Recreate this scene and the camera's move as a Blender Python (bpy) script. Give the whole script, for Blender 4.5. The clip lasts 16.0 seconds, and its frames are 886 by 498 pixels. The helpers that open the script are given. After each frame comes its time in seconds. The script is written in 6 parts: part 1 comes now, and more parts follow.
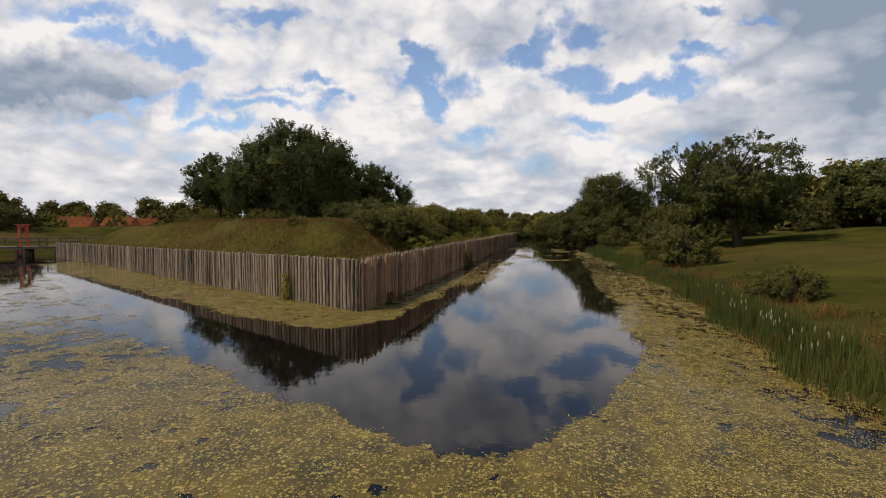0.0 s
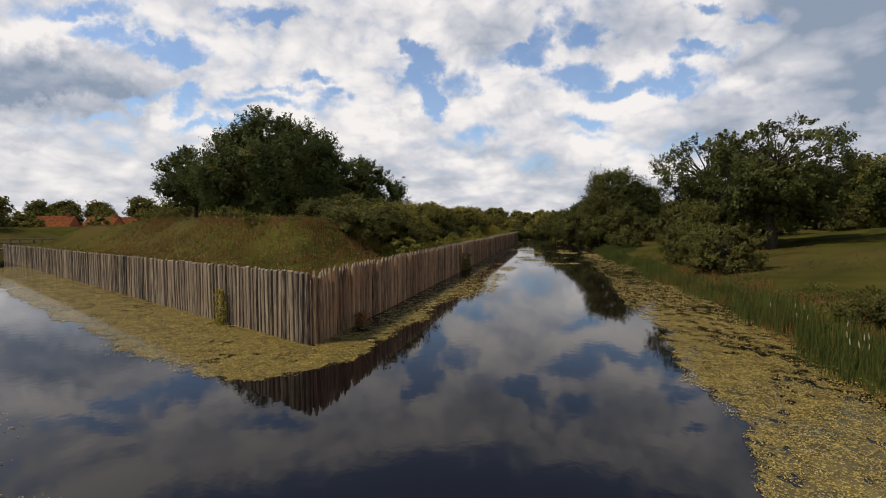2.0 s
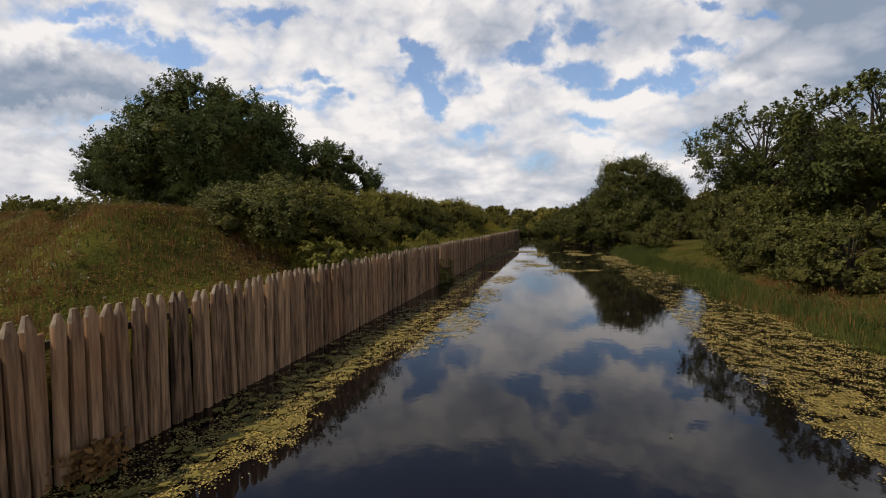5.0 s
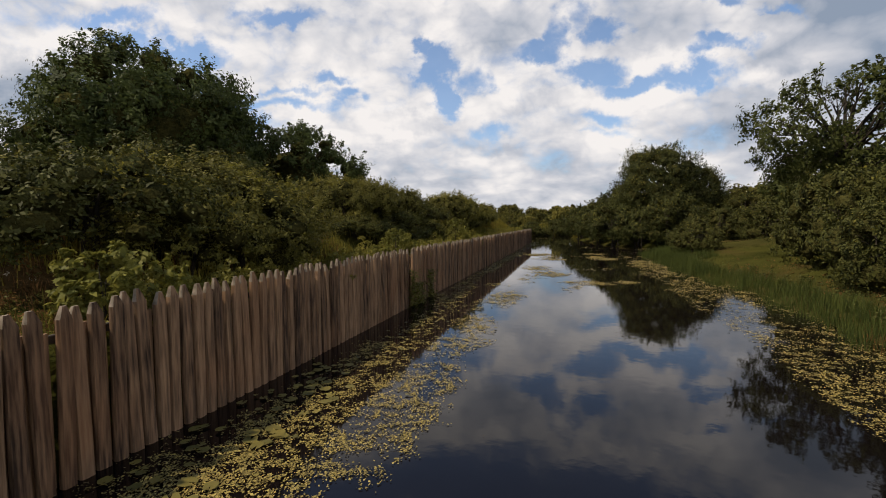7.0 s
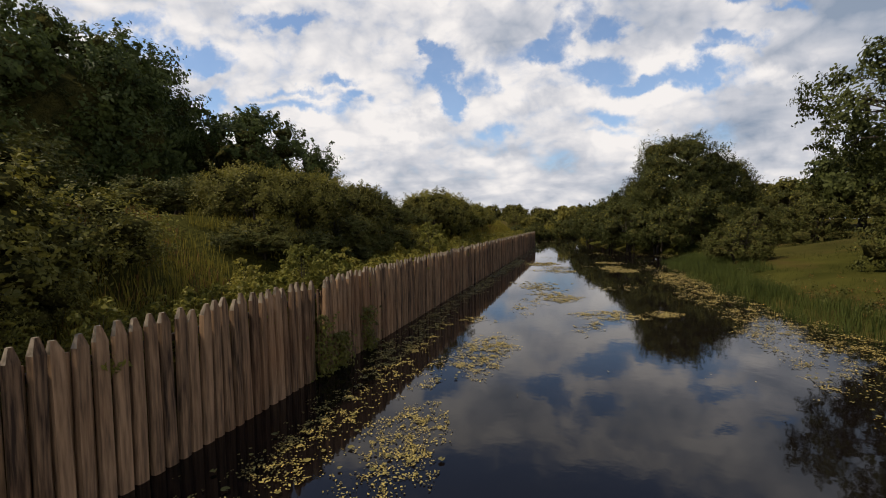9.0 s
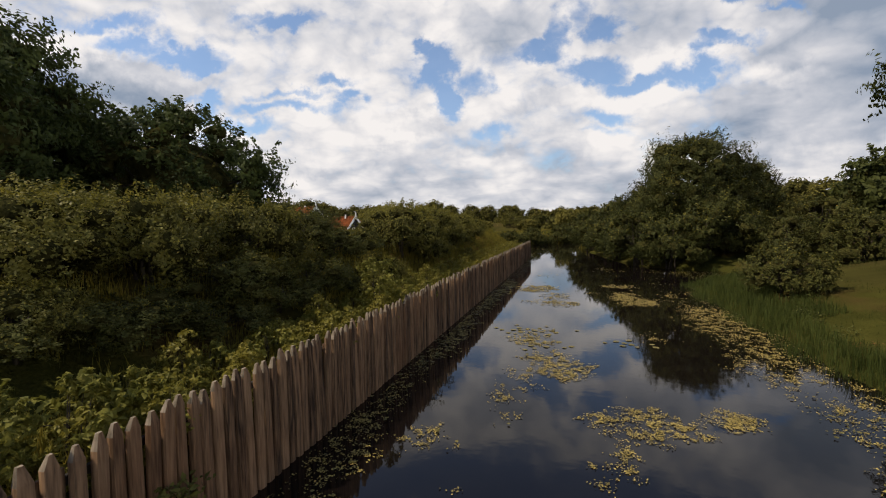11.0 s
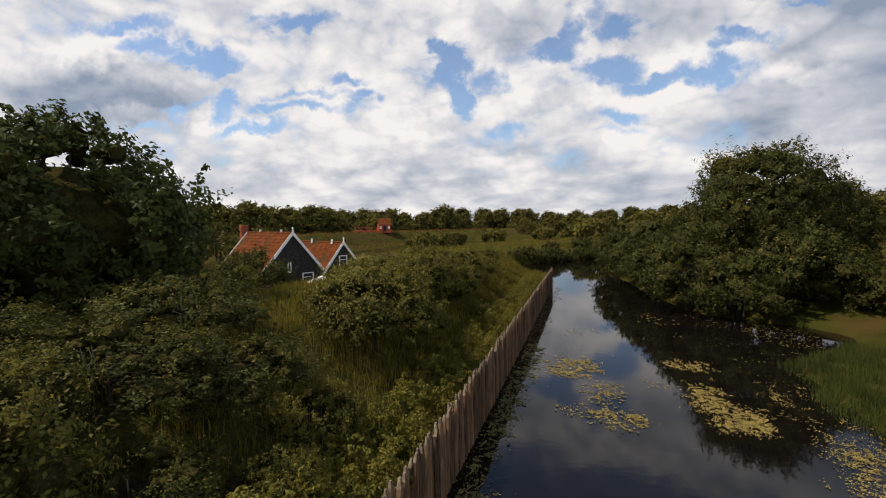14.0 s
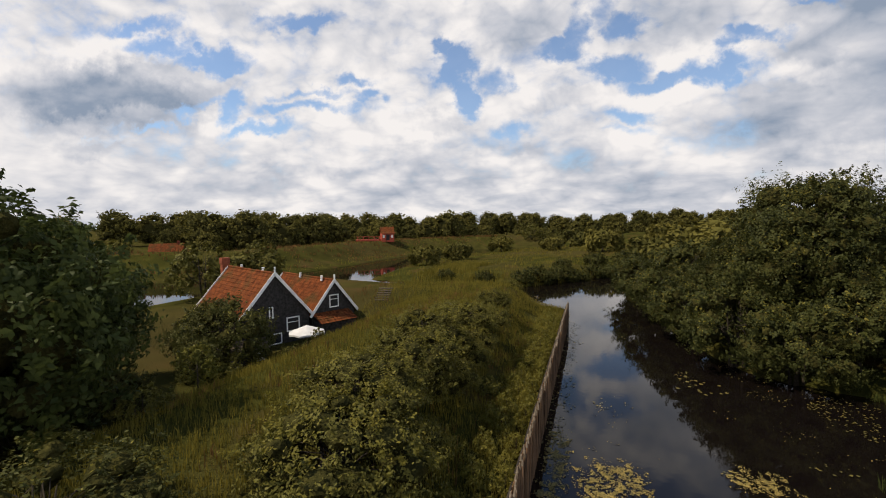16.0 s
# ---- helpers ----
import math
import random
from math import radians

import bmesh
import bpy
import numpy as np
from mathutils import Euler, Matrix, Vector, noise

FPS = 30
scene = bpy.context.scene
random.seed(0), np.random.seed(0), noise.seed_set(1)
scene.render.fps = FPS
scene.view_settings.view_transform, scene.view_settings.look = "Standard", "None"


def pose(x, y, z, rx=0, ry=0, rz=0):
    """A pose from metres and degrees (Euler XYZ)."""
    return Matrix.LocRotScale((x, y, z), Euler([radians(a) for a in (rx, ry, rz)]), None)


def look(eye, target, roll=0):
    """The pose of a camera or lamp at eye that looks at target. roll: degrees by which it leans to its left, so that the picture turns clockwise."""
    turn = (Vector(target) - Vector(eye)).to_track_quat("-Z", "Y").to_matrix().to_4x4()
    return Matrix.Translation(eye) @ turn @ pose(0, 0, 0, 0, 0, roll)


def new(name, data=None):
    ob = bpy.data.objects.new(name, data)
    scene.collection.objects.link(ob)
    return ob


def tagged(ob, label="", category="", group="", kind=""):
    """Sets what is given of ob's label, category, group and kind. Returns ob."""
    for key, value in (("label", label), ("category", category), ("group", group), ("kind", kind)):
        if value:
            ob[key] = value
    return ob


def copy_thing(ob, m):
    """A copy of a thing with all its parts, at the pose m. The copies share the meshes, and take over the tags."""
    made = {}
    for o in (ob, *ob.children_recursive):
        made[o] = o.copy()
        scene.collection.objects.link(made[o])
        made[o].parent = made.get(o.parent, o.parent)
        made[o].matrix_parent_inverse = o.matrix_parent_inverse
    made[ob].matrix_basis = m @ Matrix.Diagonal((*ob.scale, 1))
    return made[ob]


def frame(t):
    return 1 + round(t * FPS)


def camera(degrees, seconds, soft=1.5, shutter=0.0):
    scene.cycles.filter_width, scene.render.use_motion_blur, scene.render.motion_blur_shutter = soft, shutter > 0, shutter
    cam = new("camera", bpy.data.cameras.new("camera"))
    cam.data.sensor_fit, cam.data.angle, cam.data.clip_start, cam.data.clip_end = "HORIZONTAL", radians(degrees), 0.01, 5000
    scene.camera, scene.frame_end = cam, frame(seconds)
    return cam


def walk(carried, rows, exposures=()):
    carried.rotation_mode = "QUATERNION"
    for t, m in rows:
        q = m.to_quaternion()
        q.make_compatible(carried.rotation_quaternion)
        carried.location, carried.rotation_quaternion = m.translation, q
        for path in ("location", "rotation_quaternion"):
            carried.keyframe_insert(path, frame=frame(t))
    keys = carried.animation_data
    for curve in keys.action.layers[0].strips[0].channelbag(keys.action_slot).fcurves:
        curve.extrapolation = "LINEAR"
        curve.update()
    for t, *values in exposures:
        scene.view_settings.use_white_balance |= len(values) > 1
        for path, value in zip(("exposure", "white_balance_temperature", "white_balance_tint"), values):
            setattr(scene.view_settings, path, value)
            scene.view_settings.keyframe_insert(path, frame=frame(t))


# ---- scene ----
# ---- camera ----
cam = camera(91.5, 16.0, soft=1.05)
PATH = [
    (0, (8.293, -17.627, 3.889), (7.798, -15.692, 3.78), 0.2),
    (0.5, (8.164, -16.475, 3.926), (7.671, -14.54, 3.816), 0.2),
    (1, (7.927, -15.156, 3.989), (7.435, -13.221, 3.878), 0.2),
    (1.5, (7.723, -13.769, 4.007), (7.23, -11.834, 3.894), 0.1),
    (2, (7.472, -12.266, 3.93), (6.979, -10.331, 3.816), 0.1),
    (2.5, (7.222, -10.66, 3.891), (6.73, -8.725, 3.775), -0.0),
    (3, (7.107, -9.006, 3.875), (6.616, -7.071, 3.758), -0.1),
    (3.5, (7.03, -7.23, 3.801), (6.537, -5.295, 3.683), -0.2),
    (4, (6.88, -5.421, 3.764), (6.386, -3.487, 3.645), -0.2),
    (6.5, (6.518, 4.753, 3.468), (5.98, 6.675, 3.35), -0.4),
    (7, (6.37, 6.719, 3.459), (5.809, 8.634, 3.34), -0.4),
    (7.5, (6.306, 8.63, 3.485), (5.729, 10.541, 3.366), -0.5),
    (8, (6.336, 10.523, 3.56), (5.755, 12.434, 3.442), -0.5),
    (8.5, (6.212, 12.426, 3.643), (5.627, 14.335, 3.526), -0.7),
    (9, (6.098, 14.256, 3.738), (5.511, 16.165, 3.623), -0.8),
    (11.5, (5.582, 22.821, 5.392), (5.011, 24.734, 5.275), -1.0),
    (12, (5.448, 24.403, 5.78), (4.879, 26.317, 5.664), -0.9),
    (12.5, (5.281, 25.949, 6.222), (4.714, 27.863, 6.106), -0.8),
    (13, (4.869, 27.337, 6.709), (4.304, 29.252, 6.592), -0.7),
    (13.5, (4.348, 28.776, 7.16), (3.746, 30.679, 7.043), -0.7),
    (14, (3.772, 30.239, 7.836), (3.145, 32.134, 7.718), -0.7),
    (14.5, (3.32, 31.7, 8.595), (2.685, 33.593, 8.477), -0.7),
    (15, (2.98, 33.154, 9.341), (2.347, 35.047, 9.222), -0.6),
    (15.5, (2.679, 34.297, 10.164), (2.043, 36.189, 10.045), -0.7),
    (16, (2.317, 35.311, 10.985), (1.666, 37.199, 10.867), -0.7),
]
walk(cam, [(t, look(eye, target, roll)) for t, eye, target, roll in PATH])

# ---- world, sun ----
SUN_AZ = Vector((-0.85, -0.527))          # where the sun stands, seen from above
SUN_EL = radians(53)


def make_world():
    w = bpy.data.worlds.new("summer_sky")
    w.use_nodes = True
    scene.world = w
    nt = w.node_tree
    nt.nodes.clear()

    def node(kind, **sets):
        n = nt.nodes.new(kind)
        for key, value in sets.items():
            if key == "op":
                n.operation = value
        return n

    def feed(sock, value):
        if isinstance(value, bpy.types.NodeSocket):
            nt.links.new(value, sock)
        else:
            sock.default_value = value

    def math_(op, a, b=0.0, c=0.0):
        n = node("ShaderNodeMath", op=op)
        for s, v in zip(n.inputs, (a, b, c)):
            feed(s, v)
        return n.outputs[0]

    def vec(op, a, b=(0, 0, 0)):
        n = node("ShaderNodeVectorMath", op=op)
        feed(n.inputs[0], a)
        feed(n.inputs[1], b)
        return n.outputs["Value"] if op in ("DOT_PRODUCT", "LENGTH") else n.outputs["Vector"]

    def ramp(x, a, b, lo=0.0, hi=1.0):
        n = nt.nodes.new("ShaderNodeMapRange")
        n.interpolation_type = "SMOOTHSTEP"
        for s, v in zip(n.inputs, (x, a, b, lo, hi)):
            feed(s, v)
        return n.outputs[0]

    def join(x, y, z=0.0):
        n = nt.nodes.new("ShaderNodeCombineXYZ")
        for s, v in zip(n.inputs, (x, y, z)):
            feed(s, v)
        return n.outputs[0]

    def fbm(v, scale, detail=7.0, rough=0.55, distort=0.0):
        n = nt.nodes.new("ShaderNodeTexNoise")
        feed(n.inputs["Vector"], v)
        for key, value in (("Scale", scale), ("Detail", detail), ("Roughness", rough), ("Distortion", distort)):
            n.inputs[key].default_value = value
        return n.outputs["Fac"], n.outputs["Color"]

    way = nt.nodes.new("ShaderNodeTexCoord").outputs["Generated"]
    split = nt.nodes.new("ShaderNodeSeparateXYZ")
    nt.links.new(way, split.inputs[0])
    up = math_("MAXIMUM", split.outputs[2], 0.0)
    # puffed clouds, flattened towards the horizon
    deck = join(split.outputs[0], split.outputs[1], math_("MULTIPLY", math_("POWER", up, 0.8), 1.5))
    big, _ = fbm(deck, 3.0, 9, 0.55, 0.25)
    fine, _ = fbm(vec("ADD", deck, (0.7, 0.2, 0.4)), 8.5, 9, 0.58, 0.35)
    shade, _ = fbm(vec("ADD", deck, (3.1, 1.7, 0.07)), 4.2, 8, 0.56, 0.3)
    # rounded heads: creases between swellings, at three sizes
    puff = -0.30
    for k, (size, weight) in enumerate(((4.5, 1.0), (10.0, 0.55), (22.0, 0.3))):
        swell, _ = fbm(vec("ADD", deck, (k * 1.3, 2.1 - k, 0.6 * k)), size, 1.5, 0.5, 0.4)
        puff = math_("ADD", puff, math_("MULTIPLY", math_("ABSOLUTE", math_("SUBTRACT", swell, 0.5)), 2.0 * weight))
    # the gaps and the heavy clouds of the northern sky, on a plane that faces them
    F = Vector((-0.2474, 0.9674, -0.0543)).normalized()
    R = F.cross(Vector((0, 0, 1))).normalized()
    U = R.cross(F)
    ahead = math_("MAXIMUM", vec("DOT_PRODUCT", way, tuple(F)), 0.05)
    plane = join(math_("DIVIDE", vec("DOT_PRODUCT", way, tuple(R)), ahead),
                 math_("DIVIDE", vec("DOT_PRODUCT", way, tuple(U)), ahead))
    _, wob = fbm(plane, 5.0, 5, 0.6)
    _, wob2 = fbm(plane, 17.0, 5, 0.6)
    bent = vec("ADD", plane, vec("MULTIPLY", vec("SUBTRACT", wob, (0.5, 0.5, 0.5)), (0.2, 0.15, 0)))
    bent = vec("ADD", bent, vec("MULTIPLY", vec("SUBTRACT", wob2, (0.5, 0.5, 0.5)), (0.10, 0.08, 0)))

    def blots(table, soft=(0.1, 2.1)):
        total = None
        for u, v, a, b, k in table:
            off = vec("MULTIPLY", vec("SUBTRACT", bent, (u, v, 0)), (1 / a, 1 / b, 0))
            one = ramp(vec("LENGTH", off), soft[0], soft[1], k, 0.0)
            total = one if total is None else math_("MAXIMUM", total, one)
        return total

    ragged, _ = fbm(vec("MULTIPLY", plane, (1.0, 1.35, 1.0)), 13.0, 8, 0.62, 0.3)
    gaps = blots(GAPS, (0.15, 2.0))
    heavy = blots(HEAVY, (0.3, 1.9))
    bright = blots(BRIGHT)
    # low rows of small clouds, drawn together towards the horizon
    spread = math_("ADD", up, 0.24)
    rows = join(math_("DIVIDE", split.outputs[0], spread), math_("DIVIDE", split.outputs[1], spread))
    row, _ = fbm(vec("MULTIPLY", rows, (0.8, 1.0, 1.0)), 3.2, 4, 0.5, 0.3)
    row = math_("SUBTRACT", row, 0.5)
    low = ramp(up, 0.10, 0.34, 1.0, 0.0)
    # overhead the deck is more broken than in the north
    loose = ramp(up, 0.46, 0.7, 0.55, 1.6)
    cover = math_("ADD", math_("MULTIPLY", math_("SUBTRACT", big, 0.5), loose), 0.84)
    cover = math_("ADD", cover, math_("MULTIPLY", math_("SUBTRACT", fine, 0.5), 0.9))
    cover = math_("ADD", cover, math_("MULTIPLY", puff, 0.7))
    cover = math_("ADD", cover, math_("MULTIPLY", math_("SUBTRACT", ragged, 0.5), 1.3))
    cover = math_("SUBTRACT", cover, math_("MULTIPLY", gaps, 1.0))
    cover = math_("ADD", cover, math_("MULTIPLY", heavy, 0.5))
    cover = math_("ADD", cover, ramp(up, 0.0, 0.16, 0.5, 0.0))
    cover = math_("SUBTRACT", cover, ramp(up, 0.44, 0.52, 0.0, 0.95))
    cover = math_("ADD", cover, math_("MULTIPLY", row, math_("MULTIPLY", low, 0.8)))
    cover = ramp(cover, 0.0, 0.88, 0.08, 1.0)
    # body of the clouds: white tops, blue-grey undersides
    tone = math_("ADD", math_("MULTIPLY", math_("SUBTRACT", shade, 0.5), 1.2), math_("MULTIPLY", math_("SUBTRACT", fine, 0.5), 0.9))
    tone = math_("ADD", tone, math_("MULTIPLY", puff, 0.9))
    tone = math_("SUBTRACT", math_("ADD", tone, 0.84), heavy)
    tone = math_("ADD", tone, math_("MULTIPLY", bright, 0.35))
    tone = math_("ADD", tone, math_("MULTIPLY", row, math_("MULTIPLY", low, 0.95)))
    tone = math_("SUBTRACT", tone, ramp(up, 0.0, 0.26, 0.20, 0.0))
    tone = math_("SUBTRACT", tone, ramp(up, 0.43, 0.54, 0.0, 0.40))
    cr = nt.nodes.new("ShaderNodeValToRGB")
    nt.links.new(tone, cr.inputs[0])
    cr.color_ramp.elements[0].position, cr.color_ramp.elements[0].color = 0.0, (0.27, 0.33, 0.43, 1)
    cr.color_ramp.elements[1].position, cr.color_ramp.elements[1].color = 1.0, (0.92, 0.88, 0.86, 1)
    e = cr.color_ramp.elements.new(0.55)
    e.color = (0.60, 0.61, 0.66, 1)
    sky = nt.nodes.new("ShaderNodeTexSky")
    sky.sky_type, sky.sun_disc = "NISHITA", False
    sky.sun_elevation, sky.sun_rotation = SUN_EL, math.atan2(SUN_AZ.x, SUN_AZ.y)
    sky.air_density, sky.dust_density, sky.ozone_density = 1.0, 0.5, 3.5
    blue = nt.nodes.new("ShaderNodeBackground")
    nt.links.new(sky.outputs[0], blue.inputs[0])
    blue.inputs[1].default_value = 0.15
    white = nt.nodes.new("ShaderNodeBackground")
    nt.links.new(cr.outputs[0], white.inputs[0])
    # clouds across from the sun, out of view, brightened as fill for shaded sides
    feed(white.inputs[1], ramp(math_("SUBTRACT", math_("MULTIPLY", split.outputs[0], -SUN_AZ.x), math_("MULTIPLY", split.outputs[1], SUN_AZ.y * -0.35)), 0.35, 0.95, 1.0, 2.2))
    mix = nt.nodes.new("ShaderNodeMixShader")
    feed(mix.inputs[0], cover)
    nt.links.new(blue.outputs[0], mix.inputs[1])
    nt.links.new(white.outputs[0], mix.inputs[2])
    out = nt.nodes.new("ShaderNodeOutputWorld")
    nt.links.new(mix.outputs[0], out.inputs[0])


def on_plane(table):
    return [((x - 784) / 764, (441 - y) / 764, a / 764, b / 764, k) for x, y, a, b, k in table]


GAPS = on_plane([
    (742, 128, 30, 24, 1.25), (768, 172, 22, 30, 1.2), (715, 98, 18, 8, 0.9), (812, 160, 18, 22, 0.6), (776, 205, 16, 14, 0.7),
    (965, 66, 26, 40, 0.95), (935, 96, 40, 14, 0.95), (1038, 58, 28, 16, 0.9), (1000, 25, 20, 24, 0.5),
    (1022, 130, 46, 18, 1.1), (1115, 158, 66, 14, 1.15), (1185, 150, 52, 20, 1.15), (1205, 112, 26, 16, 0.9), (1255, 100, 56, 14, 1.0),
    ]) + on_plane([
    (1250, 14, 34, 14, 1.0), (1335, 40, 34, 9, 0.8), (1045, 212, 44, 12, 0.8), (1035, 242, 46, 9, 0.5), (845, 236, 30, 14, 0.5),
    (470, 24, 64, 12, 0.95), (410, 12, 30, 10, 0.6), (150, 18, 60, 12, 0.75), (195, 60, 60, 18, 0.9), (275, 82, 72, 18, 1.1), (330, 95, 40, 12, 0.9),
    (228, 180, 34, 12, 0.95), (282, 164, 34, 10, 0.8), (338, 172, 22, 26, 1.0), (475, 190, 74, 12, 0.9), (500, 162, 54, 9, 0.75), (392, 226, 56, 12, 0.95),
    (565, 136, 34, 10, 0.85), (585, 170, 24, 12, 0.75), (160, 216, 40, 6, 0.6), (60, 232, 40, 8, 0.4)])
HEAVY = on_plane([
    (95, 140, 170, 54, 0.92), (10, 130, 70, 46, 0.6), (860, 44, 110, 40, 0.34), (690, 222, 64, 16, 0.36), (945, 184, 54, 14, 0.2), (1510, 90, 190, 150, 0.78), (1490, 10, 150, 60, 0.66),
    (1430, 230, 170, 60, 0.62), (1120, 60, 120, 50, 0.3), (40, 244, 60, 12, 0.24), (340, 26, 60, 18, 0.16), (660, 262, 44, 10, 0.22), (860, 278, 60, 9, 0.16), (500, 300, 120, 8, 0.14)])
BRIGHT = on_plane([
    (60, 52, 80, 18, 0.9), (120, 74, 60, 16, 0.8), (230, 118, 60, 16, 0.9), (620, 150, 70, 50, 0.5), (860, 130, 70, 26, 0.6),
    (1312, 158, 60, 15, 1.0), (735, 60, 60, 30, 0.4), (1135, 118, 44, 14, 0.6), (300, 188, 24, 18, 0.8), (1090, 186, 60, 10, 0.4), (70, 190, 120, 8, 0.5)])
make_world()
sun = new("sun", bpy.data.lights.new("sun", "SUN"))
sun.data.energy, sun.data.angle, sun.data.color = 5.0, radians(1.0), (1.0, 0.88, 0.70)
sun.matrix_world = look((SUN_AZ.x * 50, SUN_AZ.y * 50, math.tan(SUN_EL) * 50 * SUN_AZ.length), (0, 0, 0))


# ---- small tools ----


def grid_noise(x, y, seed=0):
    """Smooth value noise of numpy arrays, 0 to 1."""
    xi, yi = np.floor(x), np.floor(y)
    fx, fy = x - xi, y - yi
    fx, fy = fx * fx * (3 - 2 * fx), fy * fy * (3 - 2 * fy)

    def h(a, b):
        v = np.sin(a * 127.1 + b * 311.7 + seed * 74.7) * 43758.5453
        return v - np.floor(v)
    return (h(xi, yi) * (1 - fx) + h(xi + 1, yi) * fx) * (1 - fy) + (h(xi, yi + 1) * (1 - fx) + h(xi + 1, yi + 1) * fx) * fy


def fbm2(x, y, seed=0, octaves=4):
    total, amp, k = 0, 0.5, 1.0
    for i in range(octaves):
        total = total + amp * grid_noise(x * k, y * k, seed + i)
        amp, k = amp / 2, k * 2.03
    return total / (1 - 0.5 ** octaves)


def smooth(v, a, b):
    t = np.clip((v - a) / (b - a), 0, 1)
    return t * t * (3 - 2 * t)


def raw_mesh(name, verts, quads=None, tris=None, mats=()):
    """A mesh from numpy arrays of corners and faces."""
    me = bpy.data.meshes.new(name)
    quads = np.zeros((0, 4), int) if quads is None else np.asarray(quads)
    tris = np.zeros((0, 3), int) if tris is None else np.asarray(tris)
    me.vertices.add(len(verts))
    me.vertices.foreach_set("co", np.asarray(verts, np.float32).ravel())
    loops = np.concatenate([quads.ravel(), tris.ravel()]).astype(np.int32)
    me.loops.add(len(loops))
    me.loops.foreach_set("vertex_index", loops)
    n = len(quads) + len(tris)
    me.polygons.add(n)
    starts = np.concatenate([np.arange(len(quads)) * 4, len(quads) * 4 + np.arange(len(tris)) * 3]).astype(np.int32)
    me.polygons.foreach_set("loop_start", starts)
    me.update(calc_edges=True)
    me.validate()
    for m in mats:
        me.materials.append(m)
    return me


def part(name, bm, material, parent, label="", smooth_=False):
    """Links a bmesh (or mesh) as one mesh object under a thing or a part."""
    if isinstance(bm, bmesh.types.BMesh):
        me = bpy.data.meshes.new(name)
        bm.to_mesh(me)
        bm.free()
        me.materials.append(material)
        if smooth_:
            me.polygons.foreach_set("use_smooth", [True] * len(me.polygons))
    else:
        me = bm
    ob = new(name, me)
    ob.parent = parent
    if label:
        ob["label"] = label
    return ob


def box(bm, x0, x1, y0, y1, z0, z1, bevel=0.0):
    made = bmesh.ops.create_cube(bm, size=1)["verts"]
    bmesh.ops.scale(bm, vec=(x1 - x0, y1 - y0, z1 - z0), verts=made)
    bmesh.ops.translate(bm, vec=((x0 + x1) / 2, (y0 + y1) / 2, (z0 + z1) / 2), verts=made)
    if bevel:
        edges = {e for v in made for e in v.link_edges}
        bmesh.ops.bevel(bm, geom=list(edges), offset=bevel, segments=1, affect="EDGES")
    return made


def tube(bm, points, radii, sides=7):
    """A tapered limb through points."""
    rings = []
    for i, (p, r) in enumerate(zip(points, radii)):
        p = Vector(p)
        d = (Vector(points[min(i + 1, len(points) - 1)]) - Vector(points[max(i - 1, 0)])).normalized()
        a = d.orthogonal().normalized()
        b = d.cross(a)
        rings.append([bm.verts.new(p + (a * math.cos(t) + b * math.sin(t)) * r) for t in (2 * math.pi * k / sides for k in range(sides))])
    for one, two in zip(rings, rings[1:]):
        best = min(range(sides), key=lambda s: (one[0].co - two[s].co).length)
        for k in range(sides):
            bm.faces.new((one[k], one[(k + 1) % sides], two[(k + 1 + best) % sides], two[(k + best) % sides]))
    bm.faces.new(rings[-1])


def empty(name, x=0, y=0, z=0, turn=0, label="", category="", group="", kind=""):
    ob = new(name)
    ob.empty_display_size = 0.2
    ob.matrix_basis = pose(x, y, z, 0, 0, turn)
    return tagged(ob, label, category, group, kind)


